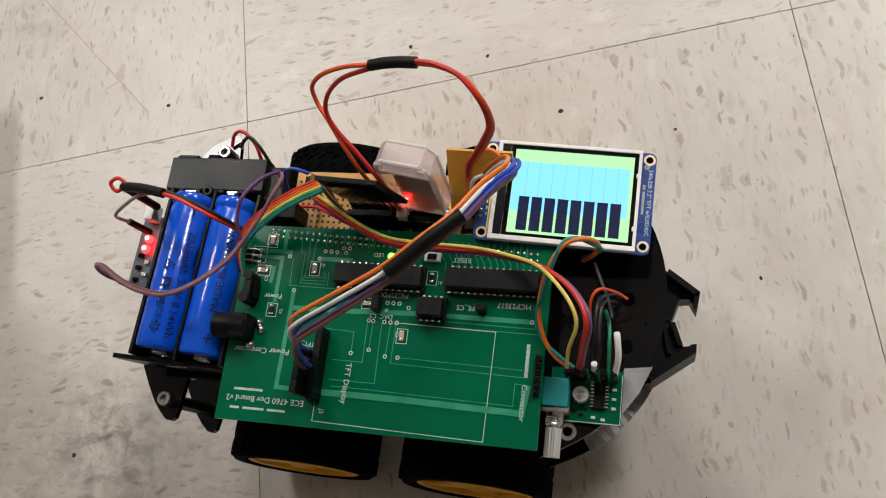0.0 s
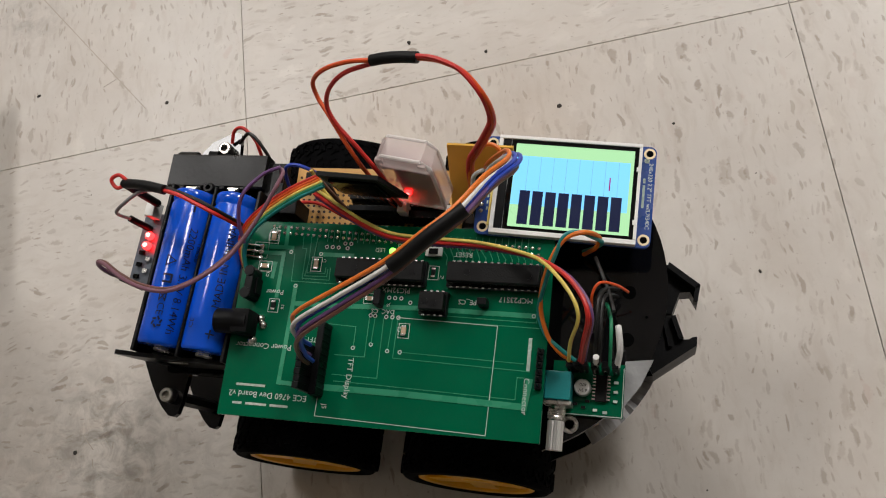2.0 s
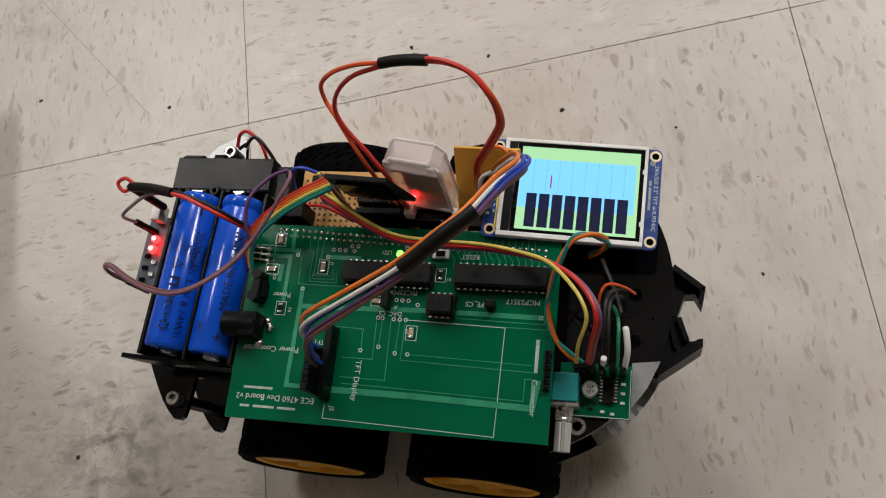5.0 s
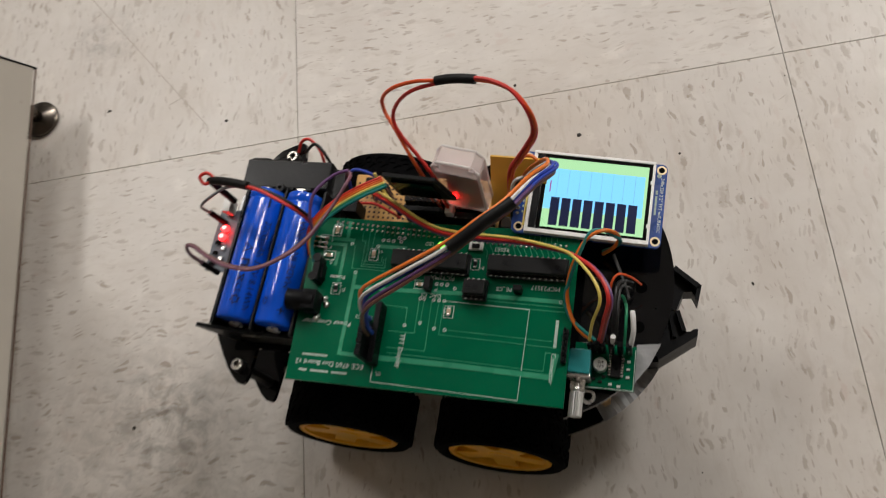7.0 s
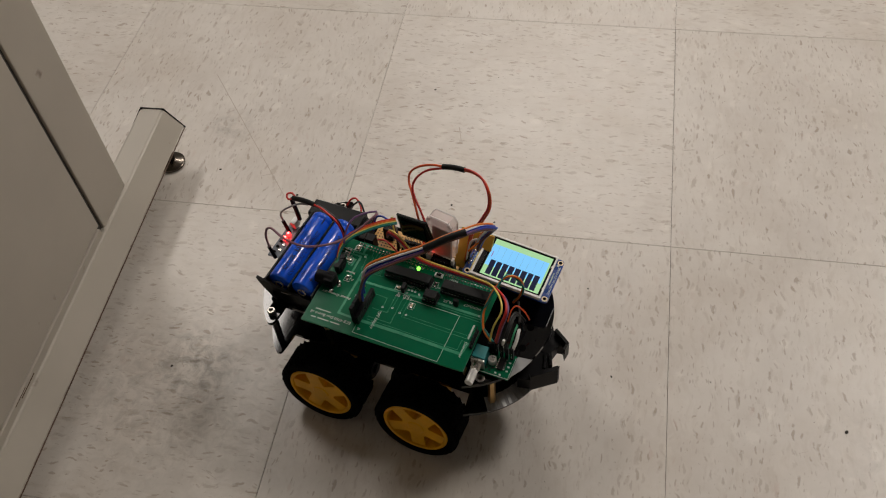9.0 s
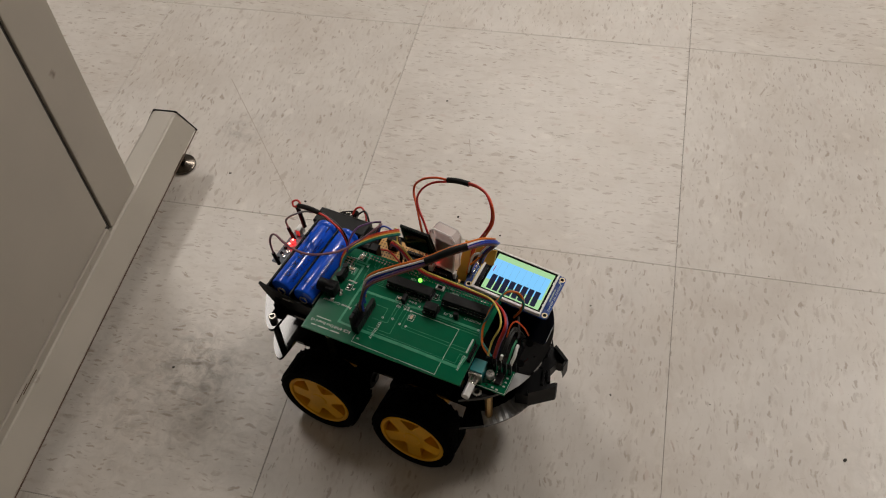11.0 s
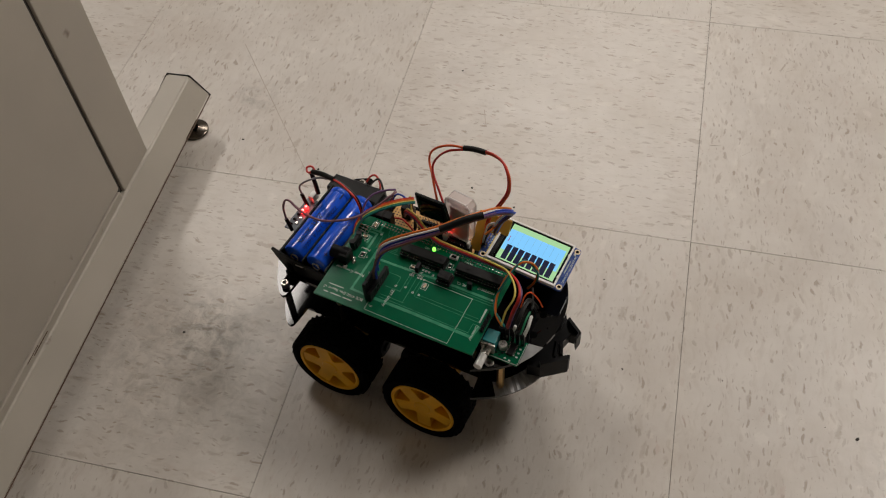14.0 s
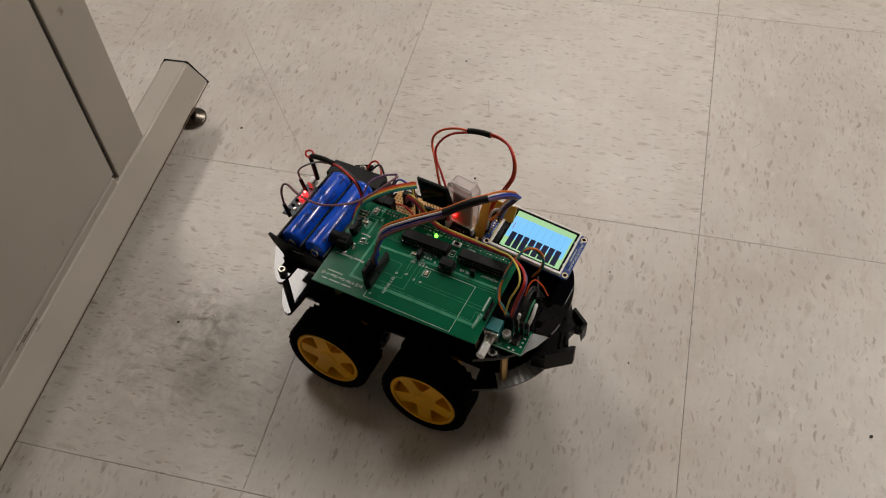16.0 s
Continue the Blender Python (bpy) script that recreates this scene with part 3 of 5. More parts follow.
    # gear motors
    for x in (-50.5, 32.7):
        for y0, y1, s in ((-24, -5, -1), (both(-5), both(-24), 1)):
            mo = B()
            inward = 1 if x < 0 else -1
            xa, xb = sorted((x - 11 * inward, x + 18 * inward))
            box(mo, xa, xb, y0 if s < 0 else y0 - 2, y1 + 2 if s < 0 else y1, 20, 42, 2.0)
            box(mo, x - 8, x + 8, y0 + 4, y1 - 4, 42, 52)
            gearbox = part("gear_motor", mo, M_MOTOR, t, "yellow plastic gear motor")
            can = B()
            rod(can, (x + 17 * inward, (y0 + y1) / 2, 31), (x + 33 * inward, (y0 + y1) / 2, 31), 9.0, 20)
            rod(can, (x + 32 * inward, (y0 + y1) / 2, 31), (x + 35 * inward, (y0 + y1) / 2, 31), 4.0, 16)
            part("motor_can", can, M_PLASTIC, gearbox, "dark motor can")
            ax = B()
            rod(ax, (x, y0 if s < 0 else y1, 33.5), (x, (y0 - 8) if s < 0 else (y1 + 8), 34.2), 2.7, 16)
            part("axle", ax, M_PLASTIC, t)
    wheels(t)
    return t


def wheels(t):
    """Tyre profile turned round the axle, with tread blocks, and a five-spoked rim."""
    R, W = 33.9, 26.0

    def tyre_mesh():
        bm = B()
        lathe(bm, [(26.2, 0.8), (28.0, -1.0), (32.0, -0.8), (33.3, 1.0), (33.7, W / 2), (33.3, W - 2.0), (32.0, W - 0.4), (28.0, W), (26.2, W - 0.8), (26.2, 0.8)], seg=60, cap=False)
        n = 30
        for i in range(n):
            for row, (y, skew) in enumerate(((4.4, 8), (W / 2, -8), (W - 4.4, 8))):
                a = 2 * math.pi * (i + 0.5 * (row % 2)) / n
                m = Matrix.Rotation(a, 4, "Z") @ Matrix.Translation((33.5, 0, y)) @ Matrix.Rotation(radians(skew), 4, "X")
                for q in range(6):
                    if q == (1, 4, 2)[row]:
                        continue
                    h = m @ Matrix.Rotation(radians(60 * q), 4, "X") @ Matrix.Translation((0, 3.0, 0))
                    bmesh.ops.create_cube(bm, size=1, matrix=h @ Matrix.Diagonal((1.1, 1.25, 3.0, 1)))
                bmesh.ops.create_cube(bm, size=1, matrix=m @ Matrix.Diagonal((1.1, 2.4, 1.3, 1)))
        return bm

    def rim_mesh():
        bm = B()
        # outer ring, recessed web and hub, outer face at z = 0
        lathe(bm, [(26.3, 0.6), (25.6, -0.2), (23.6, 0.2), (23.0, 2.6), (22.6, 14.0), (0.0, 14.0)], seg=60, cap=False)
        lathe(bm, [(26.3, 0.6), (26.3, W - 1.0), (24.5, W - 1.0), (24.0, 14.0)], seg=60, cap=False)
        return bm

    def spokes_mesh():
        bm = B()
        out = []
        for i in range(5):
            c = 90 + 72 * i
            out += [(23.2 * math.cos(radians(c + d)), 23.2 * math.sin(radians(c + d))) for d in (-14, -5, 5, 14)]
            out += [(11.2 * math.cos(radians(c + d)), 11.2 * math.sin(radians(c + d))) for d in (30, 42)]
        prism(bm, out, 1.2, 14.2)
        lathe(bm, [(0, 0.6), (6.0, 0.6), (7.2, 1.4), (7.2, 2.0)], seg=30, cap=False)
        return bm

    turn = 0
    for x, side, camber in ((-47.6, -51.1, 3.5), (33.8, -52.6, 4.8)):
        for y, s in ((side, 1), (both(side), -1)):
            turn += 23
            x += 4.0 if s < 0 else 0.0
            m = Matrix.Translation((x, y, R * math.cos(radians(camber)) + 0.3)) @ Matrix.Rotation(radians(-camber * s), 4, "X") @ (Matrix.Rotation(radians(-90), 4, "X") if s > 0 else Matrix.Rotation(radians(90), 4, "X")) @ Matrix.Rotation(radians(turn), 4, "Z")
            bm = tyre_mesh()
            bm.transform(m)
            tyre = part("wheel", bm, M_TYRE, t, "black rubber tyre with a blocky tread on a yellow rim", smooth=True, drawn=False)
            bm = rim_mesh()
            bm.transform(m)
            part("rim", bm, M_RIM, tyre, "yellow plastic rim", smooth=True, drawn=False)
            bm = spokes_mesh()
            bm.transform(m)
            part("spokes", bm, M_RIM, tyre, "five yellow plastic spokes", drawn=False)


robot_car()


# ---- battery holder and cells ----
ASKEW = Matrix.Translation((-76.8, 20, 0)) @ Matrix.Rotation(radians(-3.0), 4, "Z") @ Matrix.Translation((80.1, -20, 0))


def battery_holder():
    t = thing("battery_holder", (-76, 25, 92), "black plastic holder for two cylindrical cells", "battery holder", turn=ASKEW)
    bm = B()
    box(bm, -101, -54.5, -15, 68, 92, 98.8, 0.6)
    part("floor_plate", bm, M_MOULD, t)
    for x0, x1, h in ((-101, -99.4, 111.5), (-80.7, -79.4, 111.5), (-60.8, -59.2, 111)):
        bm = B()
        box(bm, x0, x1, -16.5, 56, 97, h, 0.4)
        part("rib", bm, M_MOULD, t)
    bm = B()
    along = Matrix(((0, 0, 1, 0), (1, 0, 0, 0), (0, 1, 0, 0), (0, 0, 0, 1)))
    prism(bm, [(58.0, 97), (58.0, 104.6), (58.8, 105.4), (72.7, 105), (73.5, 104.2), (73.5, 97)], -102.2, -57.2, along)
    prism(bm, [(73, 97), (73, 103.4), (74.6, 102.6), (76, 101), (76, 97)], -101.5, -92.5, along)
    prism(bm, [(73, 97), (73, 103.4), (75.8, 102.6), (76.4, 101), (76.4, 97)], -86.5, -82, along)
    prism(bm, [(73, 97), (73, 102.6), (74.8, 102.0), (75.2, 101), (75.2, 97)], -79, -76, along)
    box(bm, -58, -49, 50, 71, 97, 102, 0.6)
    part("end_block", bm, M_MOULD, t, askew=False)
    for x in (-94.6, -86.6, -75.5, -66.0):
        bm = B()
        box(bm, x - 1.2, x + 1.2, 57.0, 58.4, 98, 106.0, 0.3)
        part("stop_rib", bm, M_MOULD, t, askew=False)
    for x in (-89.0, -69.5):
        bm = B()
        box(bm, x - 2.6, x + 2.6, 56.4, 57.4, 102.0, 107.4, 0.3)
        box(bm, x - 1.6, x + 1.6, 55.4, 56.6, 104.4, 107.8, 0.3)
        part("contact_clip", bm, M_STEEL, t, askew=False)
    bm = B()
    lathe(bm, [(2.4, 97), (2.4, 109.4), (2.0, 109.8), (1.1, 109.8), (1.0, 107), (0, 107)], Matrix.Translation((-79.8, 56.4, 0)), 18)
    part("screw_post", bm, M_MOULD, t, askew=False, smooth=True)
    bm = B()
    prism(bm, [(-57, 0), (-55.6, 3), (-55.6, 11.5), (-58, 13.2), (-72, 14.2), (-84, 16.6), (-96, 20.2), (-103.4, 23.2), (-104.4, 22.2), (-101, 14), (-93, 0)], 0, 1.8, Matrix.Translation((0, -16.2, 92)) @ Matrix.Rotation(radians(90), 4, "X"))
    part("front_plate", bm, M_MOULD, t, askew=False)
    bm = B()
    box(bm, -85, -76, -18.35, -17.9, 103.6, 104.8, 0.1)
    part("terminal_tab", bm, M_STEEL, t, askew=False)
    for x in (-89.6, -70.2):
        for y in (-14.2, 54.2):
            s = B()
            pts = [(x + 3.2 * math.cos(a * 0.9), y + (0.8 if y > 0 else -0.8) * (a / 14 - 0.5), 106.5 + 3.2 * math.sin(a * 0.9)) for a in range(15)]
            tube(s, pts, 0.45, 6, 3)
            part("spring_contact", s, M_STEEL, t)
    return t


def cell(x, texts, symbols=False):
    r, z, y0, y1 = 9.0, 108.3, -13.4, 53.0
    t = thing("battery_cell", (x, (y0 + y1) / 2, z - r), "blue sleeved cylindrical rechargeable cell with dark printing", "battery", "cells in the holder", turn=ASKEW)
    m = Matrix.Translation((x, y0, z)) @ Matrix.Rotation(radians(-90), 4, "X")
    ln = y1 - y0
    bm = B()
    lathe(bm, [(0, 0), (6.5, 0), (8.3, 0.2), (8.9, 0.9), (r, 1.6), (r, ln - 6.5), (8.5, ln - 5.6), (8.5, ln - 4.8), (r, ln - 4.0), (r, ln - 1.0), (8.4, ln - 0.2), (6.5, ln), (0, ln)], m, 48)
    part("sleeve", bm, M_CELL, t, smooth=True)
    bm = B()
    lathe(bm, [(0, 0), (4.2, 0), (4.0, 1.0), (0, 1.0)], Matrix.Translation((x, y1, z)) @ Matrix.Rotation(radians(-90), 4, "X"), 24)
    part("terminal_cap", bm, M_STEEL, t)
    # printing bent round the sleeve
    bm = B()
    for s, size, u, v, turn in texts:
        letters(bm, s, size, Matrix.Translation((u, v, 0)) @ Matrix.Rotation(radians(turn), 4, "Z"))
    if symbols:
        # warning triangle, approval mark, crossed-out bin and a ring of dots, down one side
        strip(bm, [(-0.4, 19.0), (-0.4, 23.4), (3.4, 21.2), (-0.4, 19.0)], 0.5, 0)
        strip(bm, [(0.0, 15.2), (3.2, 15.2), (3.2, 12.2), (0.2, 12.2)], 0.9, 0)
        strip(bm, [(0.2, 8.0), (2.8, 4.4), (2.8, 8.0), (0.2, 4.4), (0.2, 8.0)], 0.5, 0)
        for k in range(6):
            a = math.pi * k / 3
            strip(bm, [(1.6 + 1.5 * math.cos(a), -4.5 + 1.5 * math.sin(a)), (1.6 + 2.0 * math.cos(a + 0.4), -4.5 + 2.0 * math.sin(a + 0.4))], 0.8, 0)
    bmesh.ops.subdivide_edges(bm, edges=[e for e in bm.edges if e.calc_length() > 2.5], cuts=2)
    for q in bm.verts:
        a = q.co.x / r
        rr = r + 0.05 + (0.03 if q.co.z > 0 else 0)
        q.co = Vector((x + rr * math.sin(a), q.co.y, z + rr * math.cos(a)))
    part("printing", bm, M_INK, t, "dark blue printing")


# ---- main circuit board ----
PZ = 110.0


def flat(x, y, turn=0.0):
    return Matrix.Translation((x, y, PZ + 0.16)) @ Matrix.Rotation(radians(turn), 4, "Z")


def dip(t, cx, cy, ln, wd, pins, name="chip"):
    c = B()
    box(c, cx - ln / 2, cx + ln / 2, cy - wd / 2, cy + wd / 2, PZ + 3.4, PZ + 7.0, 0.35)
    chip = part(name, c, M_CHIP, t, "black epoxy chip in a socket")
    s = B()
    box(s, cx - ln / 2 - 0.6, cx + ln / 2 + 0.6, cy - wd / 2 - 1.3, cy + wd / 2 + 1.3, PZ, PZ + 3.2, 0.3)
    part("socket", s, M_PLASTIC, chip)
    spots = [(cx + (k - (pins - 1) / 2) * 2.54 * (ln / (pins * 2.54 + 0.4)), cy + sy * (wd / 2 + 0.15), 180 * (sy > 0)) for k in range(pins) for sy in (-1, 1)]
    p = B()
    box(p, -0.65, 0.65, -0.15, 0.15, PZ + 2.9, PZ + 5.0)
    box(p, -0.5, 0.5, -1.45, -0.95, PZ + 2.5, PZ + 3.3)
    repeat("pin", p, M_SOLDER, chip, spots)
    for mx, my in ((cx + ln / 2 - 4, cy - 0.5), (cx - ln * 0.28, cy)):
        d = B()
        rod(d, (mx, my, PZ + 6.9), (mx, my, PZ + 7.03), 1.2, 16)
        part("mould_mark", d, M_PLASTIC, chip)


def smd(t, cx, cy, lx, ly, material, outline=True):
    bm = B()
    box(bm, cx - lx / 2, cx + lx / 2, cy - ly / 2, cy + ly / 2, PZ, PZ + 0.9, 0.12)
    o = part("capacitor" if material is M_CERAMIC else "resistor", bm, material, t)
    e = B()
    along = lx > ly
    for s in (-1, 1):
        if along:
            box(e, cx + s * lx * 0.5 - 0.4, cx + s * lx * 0.5 + 0.4, cy - ly / 2 - 0.05, cy + ly / 2 + 0.05, PZ, PZ + 0.98, 0.1)
        else:
            box(e, cx - lx / 2 - 0.05, cx + lx / 2 + 0.05, cy + s * ly * 0.5 - 0.4, cy + s * ly * 0.5 + 0.4, PZ, PZ + 0.98, 0.1)
    part("end_cap", e, M_SOLDER, o)
    f = B()
    a, b = lx / 2 + 1.2, ly / 2 + 1.2
    strip(f, [(cx - a, cy - b), (cx + a, cy - b), (cx + a, cy + b), (cx - a, cy + b), (cx - a, cy - b)], 0.22, PZ)
    part("outline", f, M_SILK, o)


def circuit_board():
    t = thing("circuit_board", (6, 2, 92), "large green circuit board with chips, connectors and white lettering", "circuit board")
    x0, x1, y0, y1 = -56.8, 69.2, -37.2, 42.0
    bm = B()
    box(bm, x0, x1, y0, y1, PZ - 1.6, PZ, 0.15)
    part("board", bm, M_PCB, t)
    for x, y in ((-50, -10), (62, -10), (-48, 36), (62, 36)):
        bm = B()
        rod(bm, (x, y, 92), (x, y, PZ - 1.6), 2.6, 6)
        part("standoff", bm, M_PLASTIC, t)
    # copper runs that show through the mask
    for w, run in ((1.7, [(-48.9, 31.3), (-36.7, 31.2), (-36.8, 29.4)]), (1.6, [(-48.4, 28.7), (-39.9, 28.7), (-40.0, 11)]), (1.5, [(-46, 24.5), (-42.8, 24.3), (-43.2, 18.8)]),
                   (1.7, [(-39.6, 39.7), (-39.5, 32)]), (1.6, [(-54.7, 22.2), (-53.3, 13.5)]), (1.7, [(-32.6, 15.5), (-32.6, 8.4), (-33.3, -23.1), (-22, -23.5)]),
                   (1.9, [(-32.2, 8.4), (-13.6, 8.4), (18, 9.3), (63.4, 8.9)]), (1.7, [(-23.9, 29), (-10.8, 29)]), (2.4, [(-14, -23.6), (17.3, -23.7), (62.5, -24.8), (63.8, -15.6)])):
        bm = B()
        strip(bm, run, w, PZ)
        part("wide_copper_run", bm, M_TRACE, t, "pale green copper run")
    bm = B()
    n = 0.3
    for run in ([(-35.2, 28.6), (-34.8, 17.4), (-14.9, 17.1)], [(-32.4, 36), (-32.1, 31.1), (-30.4, 31.1), (-30.4, 18.7), (-18.9, 18.5), (-19.1, 23.4)],
                [(-29.0, 36), (-28.6, 26), (-29.5, 19.8), (-20.1, 19.9), (-20.1, 22.8)], [(-26.3, 36.6), (-26.9, 24.8), (-28.8, 24.7), (-28.7, 21.1), (-21.1, 21.2), (-21, 23.7)],
                [(-17.2, 1.1), (-5.1, 0.6), (-5.0, -7.6)], [(-0.1, 4.4), (0, -10.9), (-12, -10.8)], [(5.7, 4.4), (6.0, -18.6), (-12, -18.4)], [(9.2, 4.8), (8.8, -7.9)],
                [(13.7, -8.1), (61.2, -9.1)], [(11.4, 4.6), (11.2, -10.5), (63.5, -11.8)], [(20, 7.1), (64.7, 6.4), (64.7, 8.2)], [(20, 5.0), (65.6, 4.4)],
                [(-11, -20.9), (4.4, -21.1), (59.1, -22.4), (59.2, -14.2), (61.6, -14.3)], [(2.2, 4.8), (1.9, -5.9)]):
        strip(bm, run, n, PZ)
    for k in range(9):
        strip(bm, [(-22 + 2.54 * k, 39), (-22 + 2.54 * k, 34.5)], n, PZ)
    for k in range(14):
        strip(bm, [(26 + 2.54 * k, 38.5), (26 + 2.54 * k, 33 + (k % 3)), (28.0 + 2.54 * k, 30.2), (28.0 + 2.54 * k, 27)], n, PZ)
    part("thin_copper_run", bm, M_TRACE, t, "thin pale green copper run")
    # pads and vias
    for x, y in ((-36.8, 29.4), (-23.9, 29.1), (-21.9, 32.2), (-19.4, 32.2), (-16.9, 32.1), (-14.3, 33.9), (-11.8, 33.9), (-13.1, 32), (8.5, 34), (-32.6, 15.5),
                 (6.8, 12.8), (9.2, 12.8), (11.7, 12.8), (15.5, 11.3), (-5.1, -7.7), (1.9, -5.9), (8.7, -8), (13.7, -8.1), (0.3, 5.4), (2.1, 5.3), (6.6, 5.2),
                 (9.1, 5.2), (11.5, 5.2), (63.4, 8.9)):
        bm = B()
        lathe(bm, [(0.45, 0.0), (0.82, 0.0), (0.82, 0.1), (0.45, 0.1), (0.45, 0.0)], Matrix.Translation((x, y, PZ)), 16, cap=False)
        via = part("via", bm, M_SILK, t)
        # dark disc for the shade down the via
        bm = B()
        rod(bm, (x, y, PZ - 0.05), (x, y, PZ + 0.06), 0.45, 12)
        part("drill_hole_disc", bm, M_HOLESHADE, via)
    spots = [(-46.0 + 2.54 * k, 40.0 - 2.5 * r - 0.045 * 2.54 * k, 0) for k in range(44) for r in (0, 1)]
    bm = B()
    lathe(bm, [(0.78, 0), (0.68, 0.3), (0.3, 0.75), (0, 0.85)], Matrix.Translation((0, 0, PZ)), 10)
    repeat("solder_joint", bm, M_SOLDER, t, spots)
    # white lettering and frames
    bm = B()
    strip(bm, [(-16.4, -13), (-16.6, -34.6), (49.5, -36.1), (50.2, 4.3), (11.5, 5.2)], 0.24, PZ)
    part("printed_line", bm, M_SILK, t)
    bm = B()
    strip(bm, [(-47.5, 34), (-43.5, 34), (-43.5, 37.5), (-47.5, 37.5), (-47.5, 34)], 0.22, PZ)
    part("printed_line", bm, M_SILK, t)
    bm = B()
    strip(bm, [(-53, 26.3), (-47, 26.3), (-47, 33), (-53, 33), (-53, 26.3)], 0.22, PZ)
    part("printed_line", bm, M_SILK, t)
    for s, size, x, y, turn in (("ECE 4760 Dev Board v2", 3.3, -37.0, -28.5, 180), ("Power Connector", 3.2, -42.0, -9.4, 180), ("TFT Display", 3.2, -5.2, -19.4, -90),
                                ("Connector", 3.0, 62.7, -20.9, -90), ("RESET", 2.7, 34.4, 31.4, 180), ("LED", 2.4, 0.6, 31.9, 180), ("MCP23S17", 2.9, 56.2, 14.6, 180),
                                ("PE_CS", 2.7, 37.8, 12.8, 180), ("PIC32MX", 2.9, 9.2, 16.0, 180), ("DAC_CS", 2.5, 5.0, 7.3, 180), ("Power", 2.9, -41.0, 12.6, 180),
                                ("SW1", 1.9, 31.9, 28.5, 180), ("TFT_CS", 2.6, -24.5, -5.5, 178), ("J5", 2.6, -13.4, -30.8, -90), ("C2", 1.8, 12.4, 0.7, 90), ("C4", 1.8, -45.2, 39.0, 180),
                                ("R2", 1.8, -36.6, 6.6, 90), ("C3", 1.8, -45.3, 19.6, 90), ("C1", 1.8, -22.2, 26.4, 180), ("R1", 1.8, 26.6, 22.0, 180), ("J8", 1.8, 6.8, 9.8, 180)):
        bm = B()
        letters(bm, s, size, flat(x, y, turn))
        part("lettering", bm, M_SILK, t)
    for u0, u1, v in ((-51.1, -47.2, -32.2), (-45.6, -36.9, -32.2), (-35.4, -28.0, -32.2), (-50.7, -38.6, -25.0)):
        bm = B()
        box(bm, u0, u1, v - 0.45, v + 0.45, PZ, PZ + 0.06)
        part("printed_bar", bm, M_SILKDIM, t)
    bm = B()
    box(bm, 62.3, 63.6, -11.6, 0.6, PZ, PZ + 0.06)
    part("printed_bar", bm, M_SILKDIM, t)
    # chips
    dip(t, 3.1, 22.3, 35.0, 7.4, 14)
    dip(t, 47.6, 22.8, 35.0, 7.4, 14)
    dip(t, 25.3, 11.0, 9.6, 6.6, 4)
    for x, y, lx, ly, m in ((-45.1, 35.6, 1.8, 3.2, M_CERAMIC), (-47.0, 23.0, 3.2, 1.8, M_CERAMIC), (-40.6, 7.0, 1.8, 3.0, M_CHIP), (-25.2, 24.8, 1.8, 3.4, M_CERAMIC),
                            (23.3, 23.6, 1.6, 3.0, M_CHIP), (14.3, 0.2, 1.8, 3.2, M_CERAMIC), (-0.9, 12.0, 2.6, 1.6, M_CERAMIC)):
        smd(t, x, y, lx, ly, m)
    # reset button
    bm = B()
    box(bm, 19.5, 26.0, 30.0, 33.6, PZ, PZ + 1.6, 0.2)
    btn = part("reset_button", bm, M_WHITE, t, "small push button")
    bm = B()
    box(bm, 20.9, 24.6, 30.7, 32.9, PZ + 1.6, PZ + 2.2, 0.2)
    part("plunger", bm, M_PLASTIC, btn)
    # jumper blocks and sockets
    for a, b, c, d, h in ((2.2, 5.0, 8.6, 14.6, 6.0), (42.6, 46.2, 10.8, 13.4, 6.5), (-50.8, -47.6, 8.2, 20.0, 8.0)):
        bm = B()
        box(bm, a, b, c, d, PZ, PZ + h, 0.3)
        if h > 7:
            rod(bm, (a + 1.4, d - 1.2, PZ + 2), (a + 1.4, d - 1.2, PZ + 8.6), 2.1, 16)
            rod(bm, (a + 0.8, c + 1.6, PZ + 2), (a + 0.8, c + 1.6, PZ + 8.4), 2.1, 16)
            box(bm, a - 1.0, b + 0.8, c + 2.0, d - 3.0, PZ, PZ + 5.0, 0.4)
        part("jumper" if h < 7 else "power_switch", bm, M_PLASTIC, t)
    bm = B()
    for k in range(6):
        box(bm, 66.0, 68.4, -5.6 - 2.54 * k, -3.4 - 2.54 * k, PZ, PZ + 2.4, 0.3)
        rod(bm, (67.2, -4.5 - 2.54 * k, PZ + 2), (67.2, -4.5 - 2.54 * k, PZ + 8.0), 0.35, 6)
    part("pin_header", bm, M_PLASTIC, t)
    bm = B()
    box(bm, -17.2, -14.7, -27.6, 0.2, PZ, PZ + 8.5, 0.2)
    sock = part("display_socket", bm, M_PLASTIC, t)
    for k in range(11):
        bm = B()
        box(bm, -14.75, -14.45, -27.0 + 2.54 * k, -25.4 + 2.54 * k, PZ + 0.2, PZ + 8.3)
        part("socket_rib", bm, M_MOULD, sock)
    # regulator pins
    for k in range(3):
        bm = B()
        rod(bm, (-57.5, 31.8 - 2.4 * k, PZ + 0.8), (-50.0, 31.2 - 2.4 * k, PZ + 0.6), 0.5, 8)
        lathe(bm, [(1.2, 0), (1.0, 0.6), (0.3, 1.1), (0, 1.1)], Matrix.Translation((-49.6, 31.2 - 2.4 * k, PZ)), 12)
        part("regulator_leg", bm, M_SOLDER, t)
    # power jack
    bm = B()
    rod(bm, (-60.5, -1.5, PZ + 5.5), (-47.0, -1.5, PZ + 5.5), 4.9, 24)
    box(bm, -53, -46.0, -6.2, 3.2, PZ, PZ + 9.5, 0.6)
    jack = part("power_jack", bm, M_PLASTIC, t, "black barrel power jack", smooth=True)
    bm = B()
